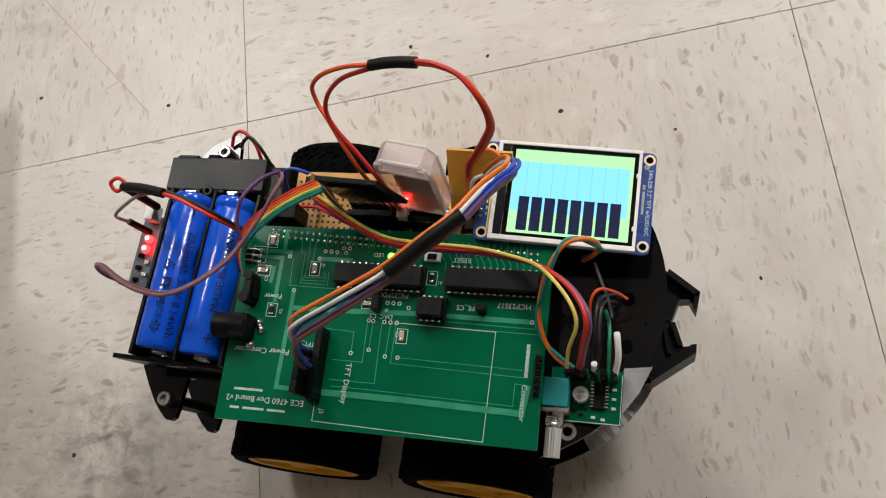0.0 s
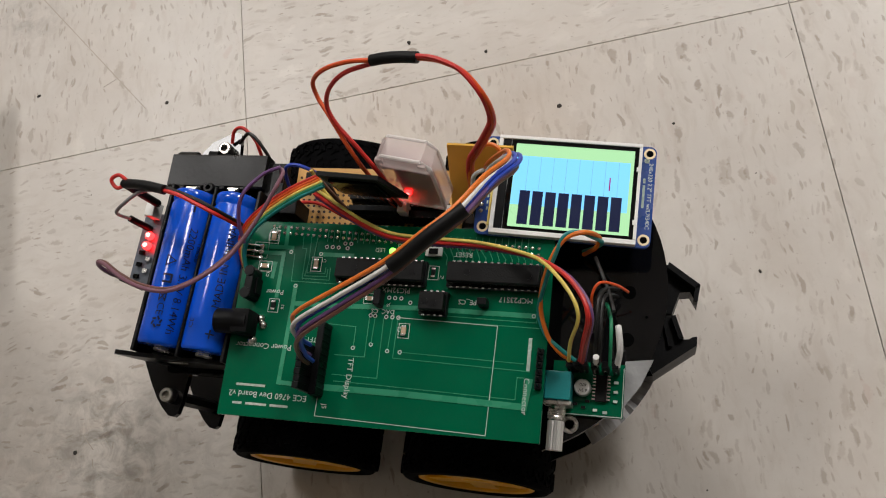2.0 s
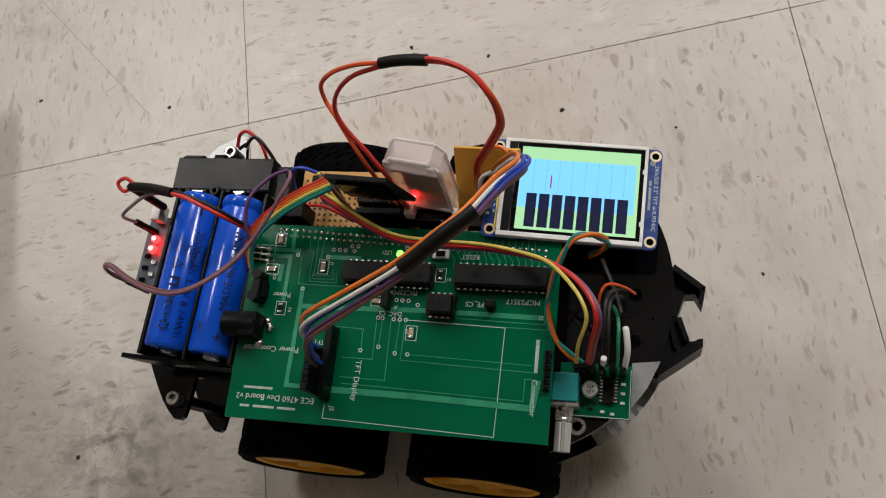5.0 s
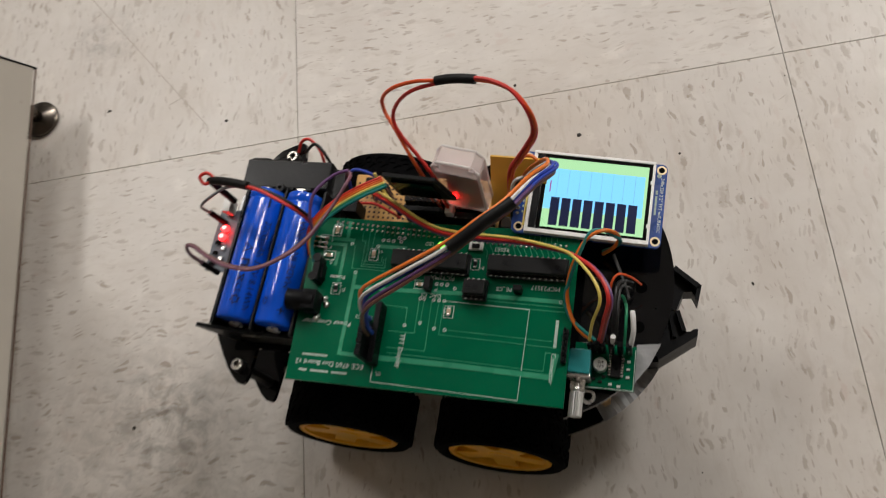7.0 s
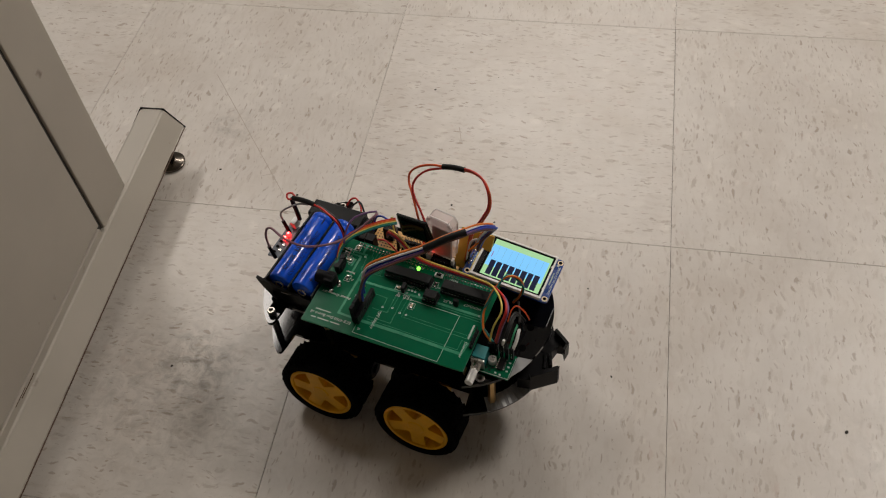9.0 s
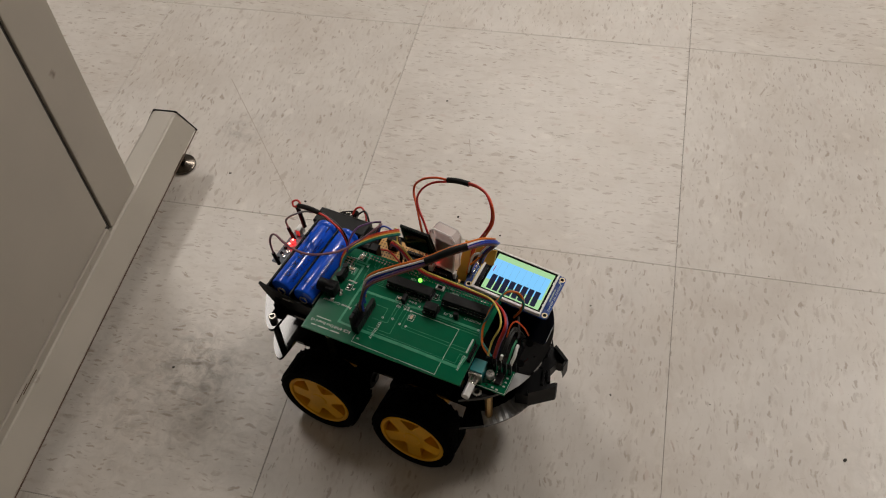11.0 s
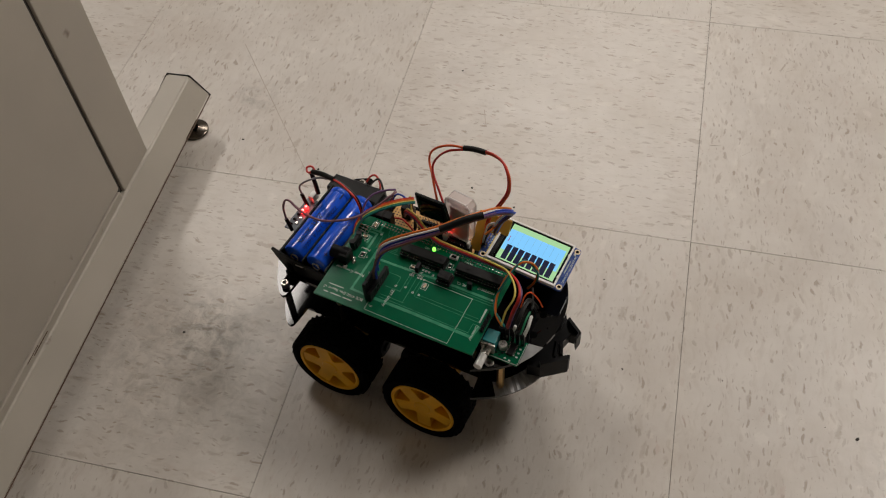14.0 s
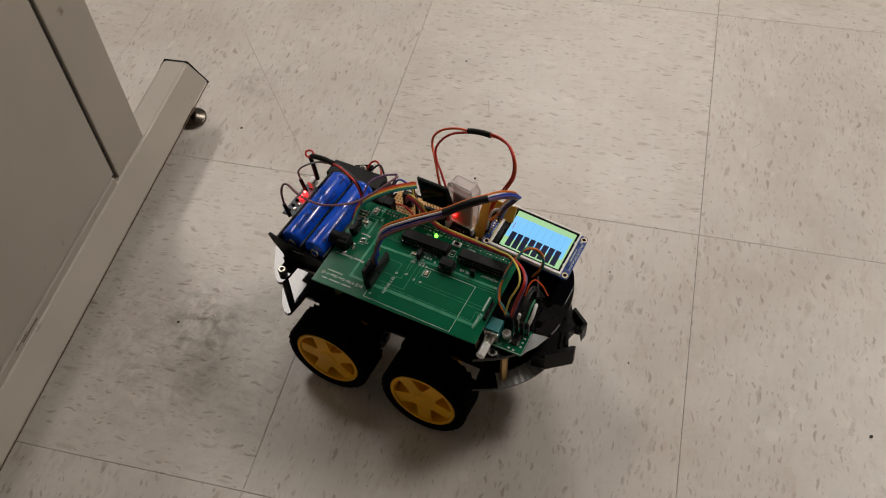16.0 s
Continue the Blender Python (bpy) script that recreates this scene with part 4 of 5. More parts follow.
    for x, y, r in ((-45.0, 1.4, 1.7), (-43.6, -1.2, 1.8), (-47.2, -7.6, 2.0)):
        lathe(bm, [(r, 0), (r * 0.8, 1.0), (r * 0.4, 1.7), (0, 1.8)], Matrix.Translation((x, y, PZ)), 14)
    part("solder_blob", bm, M_SOLDER, jack, smooth=True)
    # lamp
    bm = B()
    lathe(bm, [(0.7, 2.0), (1.35, 2.6), (1.5, 3.6), (1.1, 4.8), (0, 5.3)], Matrix.Translation((7.2, 30.3, PZ + 0.6)), 16)
    led = part("green_led", bm, M_GREENLED, t, "lit green indicator lamp", smooth=True)
    bm = B()
    rod(bm, (7.2, 30.3, PZ), (7.2, 30.3, PZ + 3.0), 0.8, 12)
    part("led_stem", bm, M_PLASTIC, led)
    return t


# ---- display ----
TFT = ROBOT @ pose(0.07408, 0.05505, 0.1201, -0.92, 5.08, -1.42)


def rounded(x0, x1, y0, y1, r, k=5):
    out = []
    for cx, cy, a in ((x1 - r, y1 - r, 0), (x0 + r, y1 - r, 90), (x0 + r, y0 + r, 180), (x1 - r, y0 + r, 270)):
        out += arc(cx, cy, r, a, a + 90, k)
    return out


def display_module():
    t = thing("display_module", (0, 0, 0), "small colour display on a blue circuit board, showing a bar chart", "display", m=TFT)
    bm = B()
    prism(bm, rounded(-33.1, 32.4, -20.2, 20.1, 2.6), -1.6, 0)
    part("board", bm, M_BLUEPCB, t, "blue circuit board")
    for x, y in ((-29.85, 17.2), (29.85, 17.2), (-29.85, -17.2), (29.85, -17.2)):
        bm = B()
        lathe(bm, [(1.35, 0), (2.2, 0), (2.2, 0.12), (1.35, 0.12), (1.35, 0)], Matrix.Translation((x, y, 0)), 24, cap=False)
        ring = part("mounting_hole", bm, M_GOLD, t, "gold-plated mounting hole")
        # black disc for the shade in the mounting hole
        bm = B()
        rod(bm, (x, y, -0.1), (x, y, 0.06), 1.35, 20)
        part("hole", bm, M_HOLESHADE, ring)
    bm = B()
    for x0, x1, y0, y1 in ((-27.2, 27.0, 18.4, 19.8), (-27.2, 27.0, -20.2, -18.3), (-27.2, -25.6, -18.3, 18.4), (25.9, 27.0, -18.3, 18.4)):
        box(bm, x0, x1, y0, y1, 0, 2.9, 0.25)
    box(bm, -26.0, 26.2, -18.8, 18.8, 0, 1.6)
    part("metal_frame", bm, M_BEZEL, t, "white display frame")
    bm = B()
    box(bm, -25.58, -22.5, -18.25, 18.35, 1.6, 2.3, 0.1)
    part("flex_tape", bm, M_PLASTIC, t, "black tape along the glass edge")
    bm = B()
    box(bm, -22.3, 25.85, -18.25, 18.35, 1.6, 2.5, 0.1)
    part("cover_glass", bm, M_GLASSBLK, t, "black cover glass")
    bm = B()
    box(bm, -20.4, 24.3, -17.0, 16.7, 2.5, 2.57)
    scr = part("screen", bm, M_S_GREEN, t, "lit green screen ground")
    bm = B()
    box(bm, -20.3, 23.0, -8.2, 11.7, 2.57, 2.62)
    part("blue_field", bm, M_S_BLUE, scr, "lit blue field")
    for k in range(8):
        x = -17.1 + 4.862 * k
        bm = B()
        box(bm, x, x + 3.9, -15.9, -2.4, 2.57, 2.65)
        part("bar", bm, M_S_NAVY, scr, "dark bar")
        bm = B()
        box(bm, x + 1.85, x + 2.02, -2.3, 11.5, 2.62, 2.64)
        part("divider", bm, M_S_LINE, scr)
    # bezel lip that the marker starts under
    bm = B()
    box(bm, 25.88, 27.05, -18.2, 18.3, 2.4, 3.0, 0.1)
    part("frame_lip", bm, M_BEZEL, t)
    bm = B()
    box(bm, -0.24, 0.24, 0.0, 5.3, 2.63, 2.68)
    mark = part("marker", bm, M_S_MARK, t, "thin purple marker line")
    # yellow flex strip and solder pins beside the glass
    bm = B()
    box(bm, -28.4, -27.4, -16.5, 6.5, 0, 0.6, 0.1)
    part("flex_strip", bm, WIRE["yellow"], t, "yellow tape strip")
    for k in range(9):
        bm = B()
        y = -11.0 + 2.54 * k
        lathe(bm, [(1.0, 0), (0.8, 0.5), (0.35, 1.2), (0, 1.3)], Matrix.Translation((-31.2, y, 0)), 12)
        part("solder_joint", bm, M_SOLDER, t)
    for y in (9.3, -11.6):
        bm = B()
        box(bm, 25.3, 26.6, y - 0.9, y + 0.9, 2.4, 3.1, 0.2)
        part("frame_clip", bm, M_BEZEL, t)
    bm = B()
    letters(bm, '240x320 2.2" TFT w/ILI9340C', 2.15, Matrix.Translation((30.6, 0.2, 0.03)) @ Matrix.Rotation(radians(-90), 4, "Z"))
    part("lettering", bm, M_SILK, t)
    for a, b in ((7.1, 5.2), (4.4, -4.7)):
        bm = B()
        box(bm, 28.1, 29.0, min(a, b), max(a, b), 0, 0.06)
        part("printed_bar", bm, M_SILKDIM, t)
    for k in range(8):
        bm = B()
        box(bm, -29.4, -28.8, -10.5 + 2.54 * k, -9.2 + 2.54 * k, 0, 0.06)
        part("printed_bar", bm, M_SILKDIM, t)
    bm = B()
    lathe(bm, [(0.75, 0), (1.0, 0), (1.0, 0.06), (0.75, 0.06), (0.75, 0)], Matrix.Translation((29.0, 14.3, 0)), 18)
    part("printed_ring", bm, M_SILK, t)
    # post that carries the display
    bm = B()
    box(bm, -12, 16, 2, 12, -19, -1.6, 0.5)
    part("support", bm, M_PLASTIC, t)
    return mark


# ---- small boards ----
def amplifier():
    t = thing("amplifier_board", (86, -15, 92), "small green amplifier board with a volume knob", "circuit board")
    bm = B()
    box(bm, 70.5, 97.2, -24.6, -4.5, 94.0, 95.6, 0.15)
    part("board", bm, M_PCB, t)
    bm = B()
    for x, y in ((78, -21), (95, -22), (95, -7)):
        rod(bm, (x, y, 92), (x, y, 94), 1.6, 8)
    part("spacer", bm, M_PLASTIC, t)
    bm = B()
    box(bm, 69.2, 78.5, -20.6, -10.2, 95.6, 106.6, 0.4)
    pot = part("volume_control", bm, M_TEAL, t, "teal volume control")
    bm = B()
    box(bm, 68.8, 78.9, -22.4, -20.6, 95.2, 105.4, 0.4)
    part("face_plate", bm, M_STEEL, pot)
    bm = B()
    m = Matrix.Translation((73.4, -22.4, 99.6)) @ Matrix.Rotation(radians(90), 4, "X")
    lathe(bm, [(3.4, 0), (3.4, 1.0), (3.1, 1.2), (3.4, 1.6), (3.1, 2.0), (3.4, 2.4), (3.1, 2.8), (3.4, 3.2), (3.1, 3.6), (3.3, 4.2), (2.6, 4.8), (2.6, 5.6)], m, 28)
    part("threaded_bush", bm, M_STEEL, pot, smooth=True)
    bm = B()
    ring = []
    for k in range(36):
        r = 3.0 if k % 2 else 2.75
        ring.append((r * math.cos(2 * math.pi * k / 36), r * math.sin(2 * math.pi * k / 36)))
    prism(bm, ring, 5.4, 16.0, m)
    part("knurled_shaft", bm, M_ALU, pot)
    bm = B()
    lathe(bm, [(3.0, 0), (3.1, 0.6), (2.9, 1.0), (3.1, 1.5), (3.1, 4.3), (2.7, 4.9), (0, 4.9)], Matrix.Translation((82.2, -14.6, 95.6)), 28)
    cap = part("capacitor", bm, M_ALU, t, "silver can capacitor", smooth=True)
    bm = B()
    letters(bm, "470", 1.7, Matrix.Translation((82.4, -13.6, 100.5)) @ Matrix.Rotation(radians(180), 4, "Z"))
    letters(bm, "6.3V", 1.7, Matrix.Translation((82.4, -15.6, 100.5)) @ Matrix.Rotation(radians(180), 4, "Z"))
    part("lettering", bm, M_CHIP, cap)
    bm = B()
    box(bm, 86.8, 91.0, -19.0, -9.2, 95.7, 97.4, 0.2)
    chip = part("chip", bm, M_CHIP, t)
    bm = B()
    for k in range(8):
        y = -18.4 + 1.25 * k
        box(bm, 85.6, 86.8, y, y + 0.55, 95.6, 96.5)
        box(bm, 91.0, 92.2, y, y + 0.55, 95.6, 96.5)
    part("pins", bm, M_SOLDER, chip)
    for x, y in ((79.6, -20.3), (82.6, -21.4), (84.0, -19.0), (87.0, -22.2), (90.6, -22.8), (94.2, -11.5), (94.2, -15.0), (94.2, -18.5)):
        bm = B()
        box(bm, x - 0.8, x + 0.8, y - 0.5, y + 0.5, 95.6, 96.3, 0.1)
        part("resistor", bm, M_SILK if x > 86 else M_CHIP, t)
    bm = B()
    strip(bm, [(71, -24.2), (96.8, -24.2), (96.8, -6)], 0.3, 95.6)
    part("printed_line", bm, M_SILK, t)
    for k, x in enumerate((77.6, 80.2, 82.8, 86.6, 90.4, 94.2)):
        bm = B()
        box(bm, x - 1.2, x + 1.2, -8.6, -6.0, 95.6, 108.5 + (k % 2), 0.25)
        part("wire_plug", bm, M_PLASTIC, t)
        bm = B()
        box(bm, x - 0.35, x + 0.35, -9.0, -8.5, 98, 104, 0.1)
        part("contact", bm, M_SOLDER, t)


def perfboard():
    t = thing("perfboard", (-10, 56, 92), "tan prototyping board dotted with dark hole discs, with sockets", "circuit board")
    bm = B()
    box(bm, -46.5, 28.5, 45.0, 72.0, 93.4, 95.0, 0.1)
    part("board", bm, M_PERF, t)
    for x, y in ((-42, 60), (24, 66), (-20, 68), (0, 50)):
        bm = B()
        rod(bm, (x, y, 92), (x, y, 93.4), 2.4, 6)
        part("standoff", bm, M_PLASTIC, t)
    # flat dark discs on a solid board, as shaded holes
    bm = B()
    for i in range(27):
        for j in range(9):
            x, y = -44.5 + 2.54 * i, 47.0 + 2.54 * j
            rod(bm, (x, y, 94.9), (x, y, 95.06), 0.62, 8)
    part("hole_grid", bm, M_PERFHOLE, t, "grid of dark discs for the shade in the holes")
    for a, b, y in ((-15, 4.5, 48.6), (9, 24.5, 48.6), (-15, 4.5, 53.4), (9, 24.5, 53.4)):
        bm = B()
        box(bm, a, b, y - 1.6, y + 1.6, 95, 108.5 if a < 0 else 106.0, 0.2)
        if a < 0:
            box(bm, a + 0.4, b - 0.4, y - 1.2, y + 1.2, 108.5, 112.0, 0.2)
        sock = part("socket", bm, M_PLASTIC, t)
        bm = B()
        for k in range(int((b - a) / 2.54)):
            box(bm, a + 0.9 + 2.54 * k, a + 1.5 + 2.54 * k, y - 1.75, y - 1.5, 106.0, 107.2)
        part("contact", bm, M_SOLDER, sock)
    bm = B()
    box(bm, 4.8, 8.8, 48.4, 53.4, 103, 109.0, 0.4)
    box(bm, 24.9, 27.0, 48.5, 52.0, 103, 109, 0.4)
    part("white_plug", bm, M_WHITE, t)
    for a, b in ((4.7, 8.9), (24.7, 27.2)):
        bm = B()
        box(bm, a, b, 48.0, 53.6, 95, 103, 0.3)
        part("plug_base", bm, M_PLASTIC, t)
    for a, b, c, d, h in ((-45.5, -38.5, 46.0, 53.0, 109), (-37.0, -29.5, 60.5, 65.0, 108)):
        bm = B()
        box(bm, a, b, c, d, 95, h, 0.5)
        part("connector", bm, M_PLASTIC, t, "black plug connector")
    # upright tan card behind the display
    bm = B()
    m = Matrix.Translation((39, 62, 112)) @ Euler((radians(-38), 0, radians(-2))).to_matrix().to_4x4()
    box(bm, -13, 13, -0.8, 0.8, -16, 15, 0.2, m)
    part("upright_card", bm, M_CARD, t, "upright tan card")


def radio_board():
    """Thin black module that leans back in its socket."""
    m = ROBOT @ Matrix.Translation(fitted_place((-1.5, 52.5, 108)) / 1000) @ pose(0, 0, 0, 96, 0, -4)
    t = thing("radio_board", (0, 0, 0), "thin black plug-in circuit board leaning in a socket", "circuit board", m=m)
    bm = B()
    prism(bm, [(-12.5, 12), (14.5, 14), (10.5, 39.5), (-13.5, 38.5)], -0.8, 0.8)
    part("board", bm, M_CHIP, t)
    for k in range(8):
        bm = B()
        box(bm, -9.3 + 2.54 * k, -8.7 + 2.54 * k, -1, 12.5, -0.3, 0.3)
        part("pin", bm, M_SOLDER, t)
    bm = B()
    box(bm, -10, 8.5, 17, 35, 0.8, 2.0, 0.2)
    part("shield", bm, M_GLASSBLK, t, "glossy black panel")
    bm = B()
    strip(bm, [(-11.9, 14), (-12.8, 37.6), (9.8, 38.6), (13.2, 15.5)], 0.25, 0.8)
    for k in range(8):
        box(bm, -9 + 2.54 * k, -8 + 2.54 * k, 13.0, 14.2, 0.8, 1.0)
    part("printed_line", bm, mat("dull_print", (0.12, 0.12, 0.12), 0.6), t)


def clear_case():
    """Hollow clear box with a dark board inside."""
    m = ROBOT @ Matrix.Translation(fitted_place((14.8, 56.5, 107)) / 1000) @ pose(0, 0, 0, 83, 0, -9)
    t = thing("clear_module_case", (0, 0, 0), "clear plastic case with a dark board and red lamp inside", "module", m=m)
    w, h, d = 10.8, 36.0, 4.6

    def ring(i):
        return [(-w + i, i), (w - i, i), (w - i, h - 4 - i), (w - 3 - i, h - i), (-w + 3 + i, h - i), (-w + i, h - 4 - i)]

    bm = B()
    lo = [[bm.verts.new((x, y, z)) for x, y in ring(i)] for i, z in ((0.8, -d), (0, -d + 0.8), (0, d - 0.8), (0.8, d))]
    for a, b in zip(lo, lo[1:]):
        for k in range(6):
            bm.faces.new((a[k], a[(k + 1) % 6], b[(k + 1) % 6], b[k]))
    bm.faces.new(lo[3])
    bm.faces.new(list(reversed(lo[0])))
    part("shell", bm, M_CASE, t, "clear plastic shell, tinted pink for the red lamp's glow")
    bm = B()
    box(bm, -w + 1, -w + 4, h - 4, h - 0.8, d - 0.2, d + 1.2, 0.3)
    box(bm, w - 4, w - 1, h - 4, h - 0.8, d - 0.2, d + 1.2, 0.3)
    box(bm, -w + 0.2, w - 0.2, h - 9, h - 8, -d + 0.3, d - 0.2, 0.2)
    part("case_rib", bm, M_CASE, t)
    bm = B()
    for z in (-d + 0.4, d - 0.4):
        pts = ring(0.3)
        for (xa, ya), (xb, yb) in zip(pts, pts[1:] + pts[:1]):
            rod(bm, (xa, ya, z), (xb, yb, z), 0.75, 8)
    part("case_rim", bm, M_CASERIM, t, "frosted edge of the case")
    # red lamp light is mixed into the colours of board and chip
    bm = B()
    box(bm, -8.2, 8.2, -3, 27, -1.2, 0.6, 0.3)
    part("inner_board", bm, mat("red_glow_board", (0.40, 0.055, 0.05), 0.4), t, "dark inner board, coloured red for the lamp's glow")
    bm = B()
    box(bm, -6, 6, 8, 22, 0.6, 1.6, 0.2)
    part("inner_chip", bm, mat("red_glow_chip", (0.07, 0.022, 0.02), 0.6, spec=0.2), t)
    bm = B()
    box(bm, -6.8, -4.4, 1.8, 4.0, 0.6, 1.9, 0.3)
    core = part("red_led", bm, M_CASELED, t, "lit red indicator lamp")
    bm = B()
    box(bm, -6.2, -5.0, 2.4, 3.4, 1.9, 2.2, 0.1)
    part("hot_core", bm, M_REDCORE, core, "brightest part of the lamp")


def sensor_board():
    t = thing("sensor_board", (-110, 31, 92), "narrow grey circuit board with glowing red lamps", "circuit board")
    m = Matrix.Translation((-110, 31, 95.5)) @ Euler((0, radians(-6), radians(-3))).to_matrix().to_4x4()
    bm = B()
    box(bm, -6.5, 6.5, -16, 17, -0.8, 0.8, 0.2, m)
    part("board", bm, mat("slate_board", (0.07, 0.085, 0.11), 0.35, var=0.3, scale=150), t)
    bm = B()
    rod(bm, (-106, 25, 91), (-106, 25, 95), 2.0, 8)
    part("spacer", bm, M_PLASTIC, t)
    bm = B()
    box(bm, -2.6, 2.0, 14, 21, 0.8, 7, 0.4, m)
    part("white_plug", bm, M_WHITE, t)
    for x, y, z in ((-110.4, 32.6, 99.4), (-110.0, 37.2, 99.2)):
        bm = B()
        lathe(bm, [(1.7, 0), (1.7, 2.0), (1.2, 2.9), (0, 3.2)], Matrix.Translation((x, y, z - 2.4)), 16)
        led = part("red_led", bm, M_REDLED, t, "lit red indicator lamp", smooth=True)
        bm = B()
        lathe(bm, [(1.1, 0), (0.9, 0.5), (0, 0.75)], Matrix.Translation((x, y, z + 0.35)), 14)
        part("hot_core", bm, M_REDCORE, led, "brightest part of the lamp", smooth=True)
        bm = B()
        rod(bm, (x, y, 95.5), (x, y, z - 2.4), 0.6, 6)
        part("leg", bm, M_SOLDER, led)
    for k in range(5):
        bm = B()
        box(bm, -4 + (k % 2) * 4, -1.6 + (k % 2) * 4, -13 + 2.7 * k, -11.2 + 2.7 * k, 0.8, 2.0, 0.1, m)
        part("chip", bm, M_SOLDER if k % 2 else M_GLASSBLK, t)
    # black sleeves on the plugged wires, leaning outwards
    for x, y in ((-115.5, 42.0), (-113.5, 15.5)):
        bm = B()
        rod(bm, (x + 4.0, y - 1.2, 96.0), (x, y, 107.0), 1.5, 10)
        part("wire_plug", bm, M_PLASTIC, t, smooth=True)


# ---- wires ----
def cable(name, label, strands, group="wires on the robot"):
    first = Vector(strands[0][3][0]) if len(strands[0]) > 3 else Vector(strands[0][2][0])
    t = thing(name, tuple(first), label, "wire", group)
    for pname, material, pts, *rest in [(s[0], s[1], s[-1], *s[2:-1]) for s in strands]:
        r = rest[0] if rest else 0.72
        bm = B()
        tube(bm, [fitted_place(p) for p in pts], r, 14 if r > 1.5 else 8)
        part(pname, bm, material, t, smooth=True, drawn=False)
    return t


def shifted(pts, dx, dy, dz, swirl=0.0):
    return [(x + dx * math.cos(swirl * i) - dy * math.sin(swirl * i), y + dy * math.cos(swirl * i) + dx * math.sin(swirl * i), z + dz) for i, (x, y, z) in enumerate(pts)]


def wires():
    v = WIRE
    # tall loop over the car, held in a black sleeve
    left = [(2, 52, 101), (1, 54, 120), (-1.7, 56, 134), (-8, 64, 142), (-14.5, 73, 145.4), (-19.3, 79.5, 147.5), (-19.0, 82.5, 154), (-12, 83, 162), (-1, 82.6, 168), (9.5, 82, 170.2)]
    inner = [(6, 51, 101), (6, 52, 120), (5.0, 54, 133), (-3, 62, 140.5), (-10.5, 69, 145.6), (-13.8, 74.5, 150), (-11, 78.5, 156.5), (-3, 80.5, 164), (9.5, 81.4, 169.4)]
    right = [(25.5, 80.8, 173.4), (34, 78.5, 175.6), (42.5, 74.5, 176), (48.4, 69, 174.2), (51.6, 65, 169), (51.4, 63.5, 160), (47.6, 63.2, 149.7), (43, 62, 140), (39, 60.5, 132), (37, 58, 118), (37, 56, 105)]
    cable("cable_loop", "red and orange wire loop in a black sleeve above the car", [
        ("orange_wire", v["vermilion"], 0.85, left), ("red_wire", v["red"], 0.85, inner), ("orange_wire", v["vermilion"], 0.85, right),
        ("red_wire", v["red"], 0.85, shifted(right, -1.4, 0.5, 0.8)),
        ("sleeve", M_SHRINK, 2.0, [(8.6, 82, 169.9), (14, 81.9, 171.6), (20, 81.5, 172.9), (26.2, 80.8, 173.7)])])
    # thick bundle from the display to its socket
    core = [(-17, -12, 125), (-16.8, -11.4, 134), (-11.6, -8.4, 150), (6, -0.6, 161), (23.5, 9.0, 167.5), (36, 18.0, 172.6), (46.2, 26.2, 174.4), (53.6, 39, 169), (59.0, 49.0, 160.4), (56, 56, 150), (47, 58, 134), (43, 57, 122)]
    st = []
    for k, (c, dx, dy, dz, sw) in enumerate((("orange", -1.5, 1.6, 0.8, 0.0), ("white", -0.9, -0.4, 1.0, 0.02), ("blue", 0.6, 0.9, -0.2, 0.03), ("purple", 0.9, -0.9, -0.4, 0.0), ("brown", 0.4, -1.9, -1.2, 0.05), ("blue", 2.0, 1.2, -1.5, 0.0))):
        p = shifted(core, dx, dy, dz, sw)
        p = [(x, y + (2.0, 1.7, 1.2, 0.7, 0.25)[i] * (2.5 - k) if i < 5 else y, z) for i, (x, y, z) in enumerate(p)]
        st.append((c + "_wire", v[c], 0.78, p))
    st.append(("sleeve", M_SHRINK, 2.45, [(24.5, 9.8, 168), (30, 13.6, 170), (36, 18.0, 172.6), (41.5, 22.4, 174), (48.0, 28.0, 174)]))
    cable("display_cable", "bundle of coloured wires in a black heat-shrink sleeve", st)
    t = thing("display_plug", (-18, -16, 118.5), "black multi-way wire plug pushed into the board socket", "plug")
    for k in range(7):
        bm = B()
        box(bm, -20.4, -17.9, -26.8 + 2.54 * k, -24.4 + 2.54 * k, 110.2 + 1.0 * (k % 2) * 0.3, 127.5 - 0.4 * (k % 2), 0.25)
        part("housing", bm, M_PLASTIC, t)
        bm = B()
        box(bm, -20.7, -20.3, -26.1 + 2.54 * k, -25.1 + 2.54 * k, 117, 123, 0.05)
        part("contact", bm, M_SOLDER, t)
    # flat rainbow ribbon
    rb = [(-57.5, 22, 108), (-58.5, 31, 113), (-54, 38, 119), (-44.5, 44.5, 124), (-32, 49.5, 130), (-20, 53.4, 134)]
    cable("ribbon_cable", "flat rainbow-coloured ribbon of wires", [(c + "_wire", v[c], 0.72, [(x + 0.68 * k, y - 0.9 * k, z + 0.12 * k) for x, y, z in rb]) for k, c in enumerate(("red", "vermilion", "orange", "yellow", "green", "teal"))])
